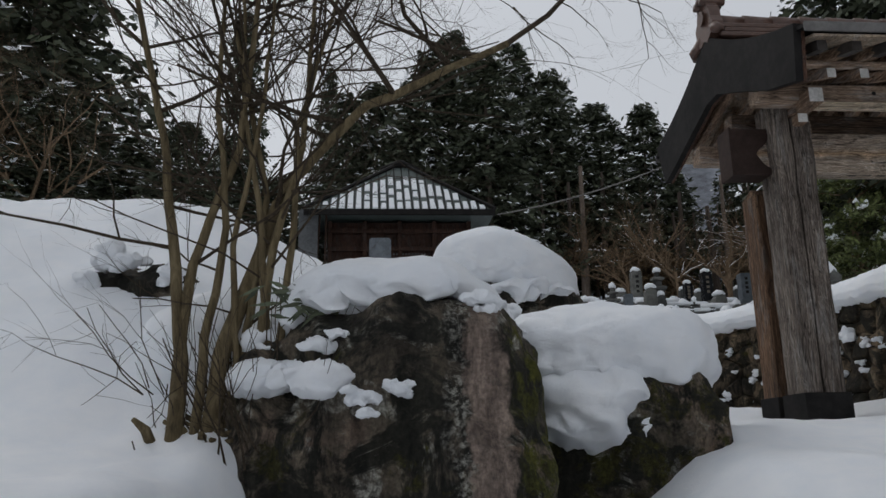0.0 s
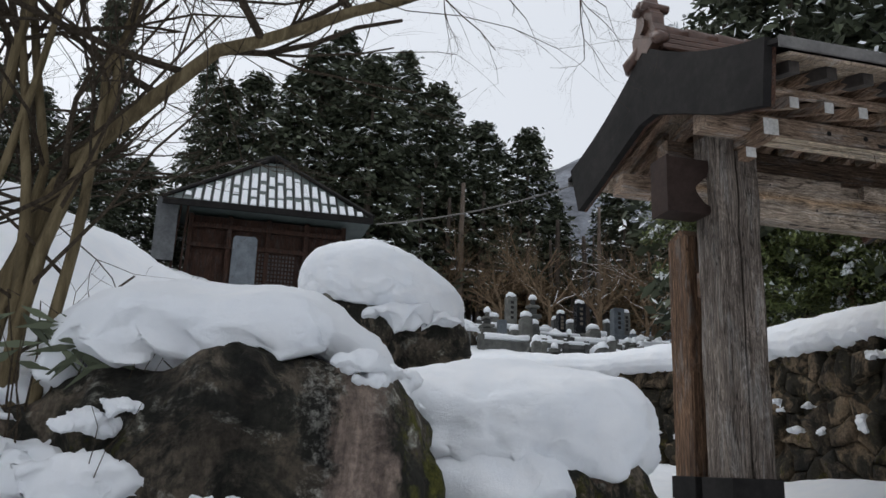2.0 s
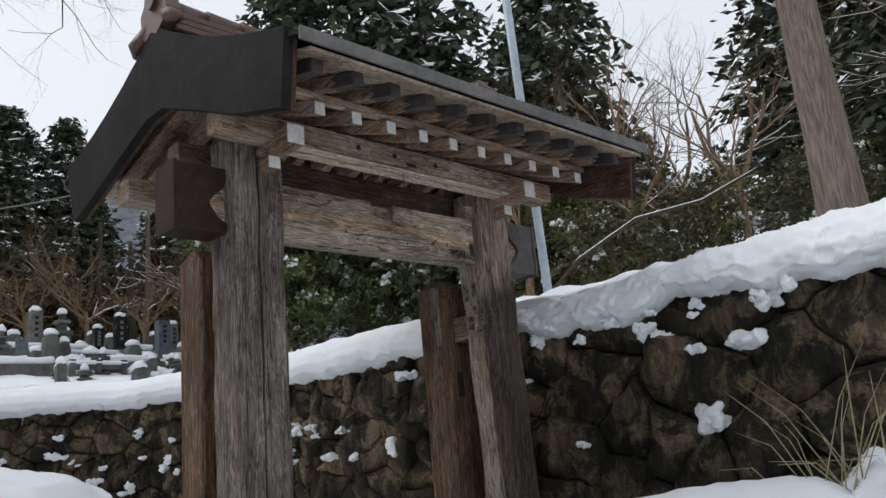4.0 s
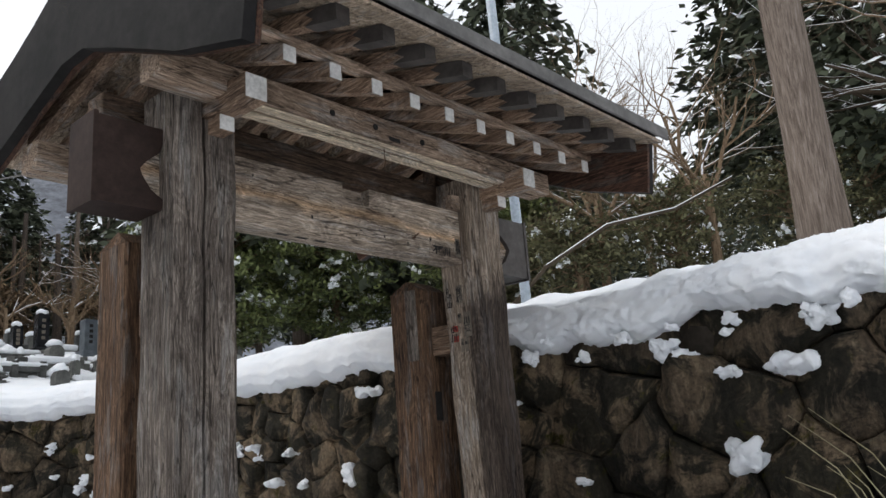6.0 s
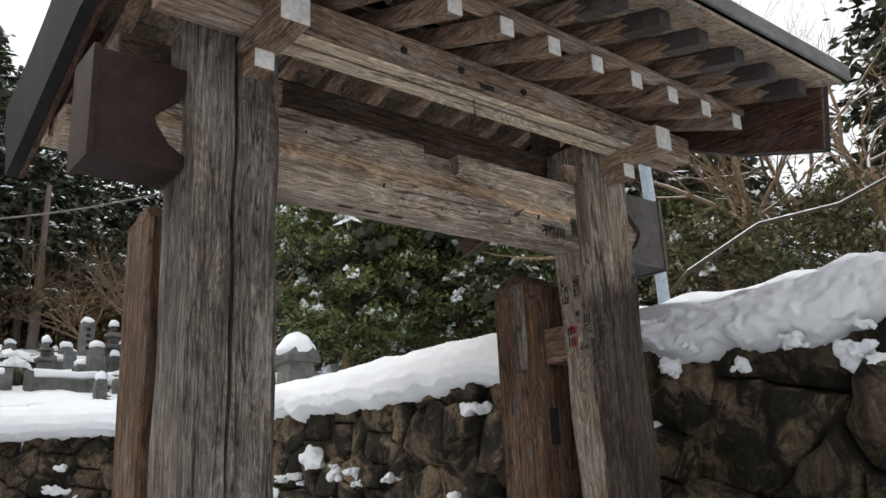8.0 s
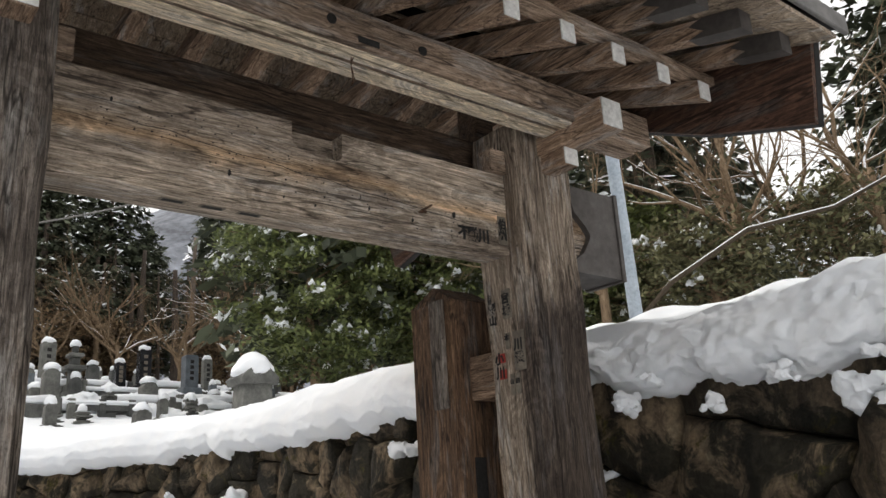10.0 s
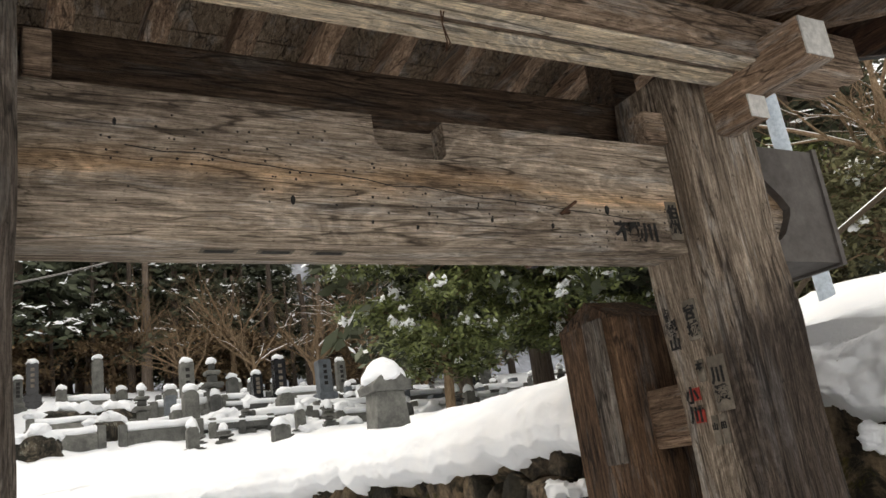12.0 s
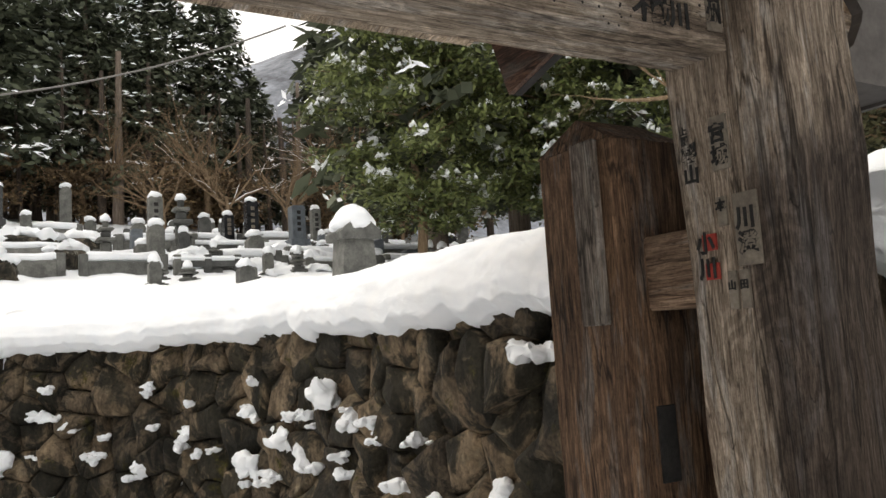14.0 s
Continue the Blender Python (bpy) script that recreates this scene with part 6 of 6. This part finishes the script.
    boulder("earth_hollow", (x + 0.22, y + 0.1, z - 0.18), (0.42, 0.3, 0.22), 2.5, 0, 9, EARTH, "bare dark earth at the shrub's foot", 0.2, 4)


shrub()


def hanging_branch():
    """Twigs of a tree overhead, reaching into the sky."""
    rng = random.Random(23)
    t = thing("overhanging_tree", (-8.6, 1.2, 1.9), "bare tree whose fine twigs hang overhead", "tree")
    tv, tf = [], []
    tube(tv, tf, [Vector((-8.6, 1.2, 1.5)), Vector((-8.0, 0.8, 3.4)), Vector((-6.2, 0.2, 5.2))], [0.08, 0.065, 0.045], 8)
    listed("trunk", tv, tf, PLANE_BARK, t, smooth=True)
    bv, bf = [], []
    for p, d, ln in (((-6.2, 0.2, 5.2), (1, 0.1, 0.1), 3.0), ((-6.2, 0.2, 5.2), (0.9, -0.2, -0.1), 2.4), ((-6.9, 0.4, 4.5), (1, -0.1, 0.05), 2.6), ((-8.0, 0.8, 3.4), (-0.6, -0.3, 0.5), 1.8), ((-7.6, 0.7, 3.9), (0.5, 0.2, 0.7), 1.8)):
        bare_branches(bv, bf, Vector(p), Vector(d).normalized(), ln, 0.03, 5, rng, 0.6, 0.05)
    for p, d, ln in (((-3.4, 0.1, 5.6), (1, 0.1, -0.25), 1.9), ((-3.0, 0.1, 5.4), (1, 0.0, -0.05), 2.2)):
        bare_branches(bv, bf, Vector(p), Vector(d).normalized(), ln, 0.018, 4, rng, 0.6, -0.1)
    for p, d, ln in (((-3.01, -0.09, 3.95), (0.85, 0.24, -0.62), 1.24), ((-2.46, 0.06, 3.6), (0.58, 0.24, -0.67), 1.06), ((-2.23, -0.05, 3.67), (0.65, 0.06, -0.41), 0.89), ((-1.71, -0.21, 3.67), (0.63, 0.01, -0.44), 0.88), ((-1.43, -0.27, 3.59), (0.3, 0.26, -0.64), 0.87), ((-3.28, 0.17, 3.6), (0.45, 0.12, -0.27), 0.62)):
        bare_branches(bv, bf, Vector(p), Vector(d).normalized(), ln * 0.7, 0.008, 4, rng, 0.9, -0.03)
    tagged(listed("crown", bv, bf, TWIG, t), kind="stuff")


hanging_branch()


def sasa():
    """A spray of dark bamboo-grass leaves beside the boulder."""
    rng = random.Random(31)
    t = thing("bamboo_grass", (-4.05, -2.3, 0.0), "spray of dark narrow bamboo-grass leaves", "plant")
    for i in range(5):
        tv, tf = [], []
        b = Vector((-4.28 + 0.05 * i, -2.42, 0.16))
        pts = [b, b + Vector((0.02 * i, -0.03, 0.22)), b + Vector((0.05 * i - 0.04, -0.05, 0.42 - 0.03 * i)), b + Vector((0.07 * i, -0.06, 0.40 - 0.05 * i))]
        tube(tv, tf, pts, [0.004, 0.003, 0.002, 0.002], 4)
        stalk = listed("stalk", tv, tf, TWIG, t)
        lv, lf = [], []
        for k in range(9):
            p = pts[1].lerp(pts[3], rng.random()) + Vector((rng.gauss(0, 0.02), 0, rng.gauss(0, 0.02)))
            d = Vector((rng.choice((-1, 1)) * rng.uniform(0.6, 1), rng.gauss(0, 0.2), rng.uniform(-1, -0.1))).normalized() * rng.uniform(0.11, 0.2)
            s = d.cross(Vector((0, 1, 0))).normalized() * 0.012
            q = len(lv)
            lv.extend([tuple(p), tuple(p + d * 0.4 + s), tuple(p + d), tuple(p + d * 0.4 - s)])
            lf.append((q, q + 1, q + 2, q + 3))
        tagged(listed("foliage", lv, lf, CEDAR, stalk), kind="stuff")


sasa()


def dry_stalks(x, y, z, seed, n, label):
    rng = random.Random(seed)
    t = thing("dry_stalks", (x, y, z), label, "plant")
    for i in range(n):
        tv, tf = [], []
        a = rng.uniform(0, 6.28)
        p = Vector((x + rng.gauss(0, 0.13), y + rng.gauss(0, 0.13), z))
        e = p + Vector((math.cos(a) * rng.uniform(0.2, 0.75), math.sin(a) * rng.uniform(0.2, 0.75), rng.uniform(0.25, 0.9)))
        m = p.lerp(e, 0.55) + Vector((0, 0, 0.12))
        tube(tv, tf, [p, m, e], [0.005, 0.0035, 0.0015], 4)
        listed("stalk", tv, tf, STRAW, t)


STRAW = two_tone("pale_dry_straw", (0.30, 0.26, 0.15), (0.45, 0.40, 0.25), 12, 0.8)
snow_clump((2.35, -2.62, 0.02), (0.36, 0.34, 0.24), 95, name="snow_mound", label="heap of snow at the foot of the stone wall", group="snow heaps by the wall", detail=5)
dry_stalks(2.22, -2.62, 0.02, 3, 30, "pale dry stalks standing out of the snow")

# dark hollow with exposed brush on the bank
boulder("bank_stone", (-5.35, -0.80, 0.70), (0.36, 0.28, 0.28), 2.6, 10, 12, ROCK_BARE, "dark stone half hidden in the snowy bank", 0.2, 4)
for i, (dx, dz, s) in enumerate(((-0.1, 0.22, 0.2), (0.22, 0.12, 0.16), (-0.3, 0.05, 0.16))):
    snow_clump((-5.35 + dx, -1.0, 0.76 + dz), (s * 0.8, s * 0.7, s * 0.5), 90 + i, label="snow on the stone in the bank", group="snow on the bank stone", detail=4)


# ---- far hills ----
def far_hill(name, cx, cy, reach, height, seed, label):
    verts, faces = [], []
    n, m = 60, 14
    for j in range(m + 1):
        for i in range(n + 1):
            u, v = i / n, j / m
            x = cx + (u - 0.5) * 2 * reach
            y = cy + v * 120
            h = height * math.exp(-((u - 0.5) * 2.6) ** 2) * math.sin(min(v, 1) * math.pi / 2)
            h *= 1 + 0.16 * noise.fractal(Vector((x * 0.012 + seed, y * 0.012, 0)), 1, 2, 5)
            verts.append((x, y, h + 4 + noise.noise(Vector((x * 0.25, y * 0.25, seed))) * 2.4 * v))
    for j in range(m):
        for i in range(n):
            a = j * (n + 1) + i
            faces.append((a, a + 1, a + n + 2, a + n + 1))
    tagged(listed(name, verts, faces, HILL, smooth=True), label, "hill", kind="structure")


far_hill("backdrop_hill", 190, 130, 260, 118, 1.0, "snowy wooded mountainside with haze put into its colour")
far_hill("backdrop_hill", -75, 140, 110, 52, 4.0, "snowy wooded mountainside with haze put into its colour")
far_hill("backdrop_hill", 260, 90, 190, 60, 7.0, "snowy wooded mountainside with haze put into its colour")

# ---- stones of the wall ----
wall_rng = random.Random(2)
big_cells = wall_cells(wall_rng, -4.6, 1.4, -0.6, 1.66, 0.52)
small_cells = wall_cells(wall_rng, 1.3, 10.9, -0.1, 1.66, 0.30)
for c in big_cells:
    wall_stone(c, wall_rng, 0.13, wall)
for c in small_cells:
    wall_stone(c, wall_rng, 0.10, wall)
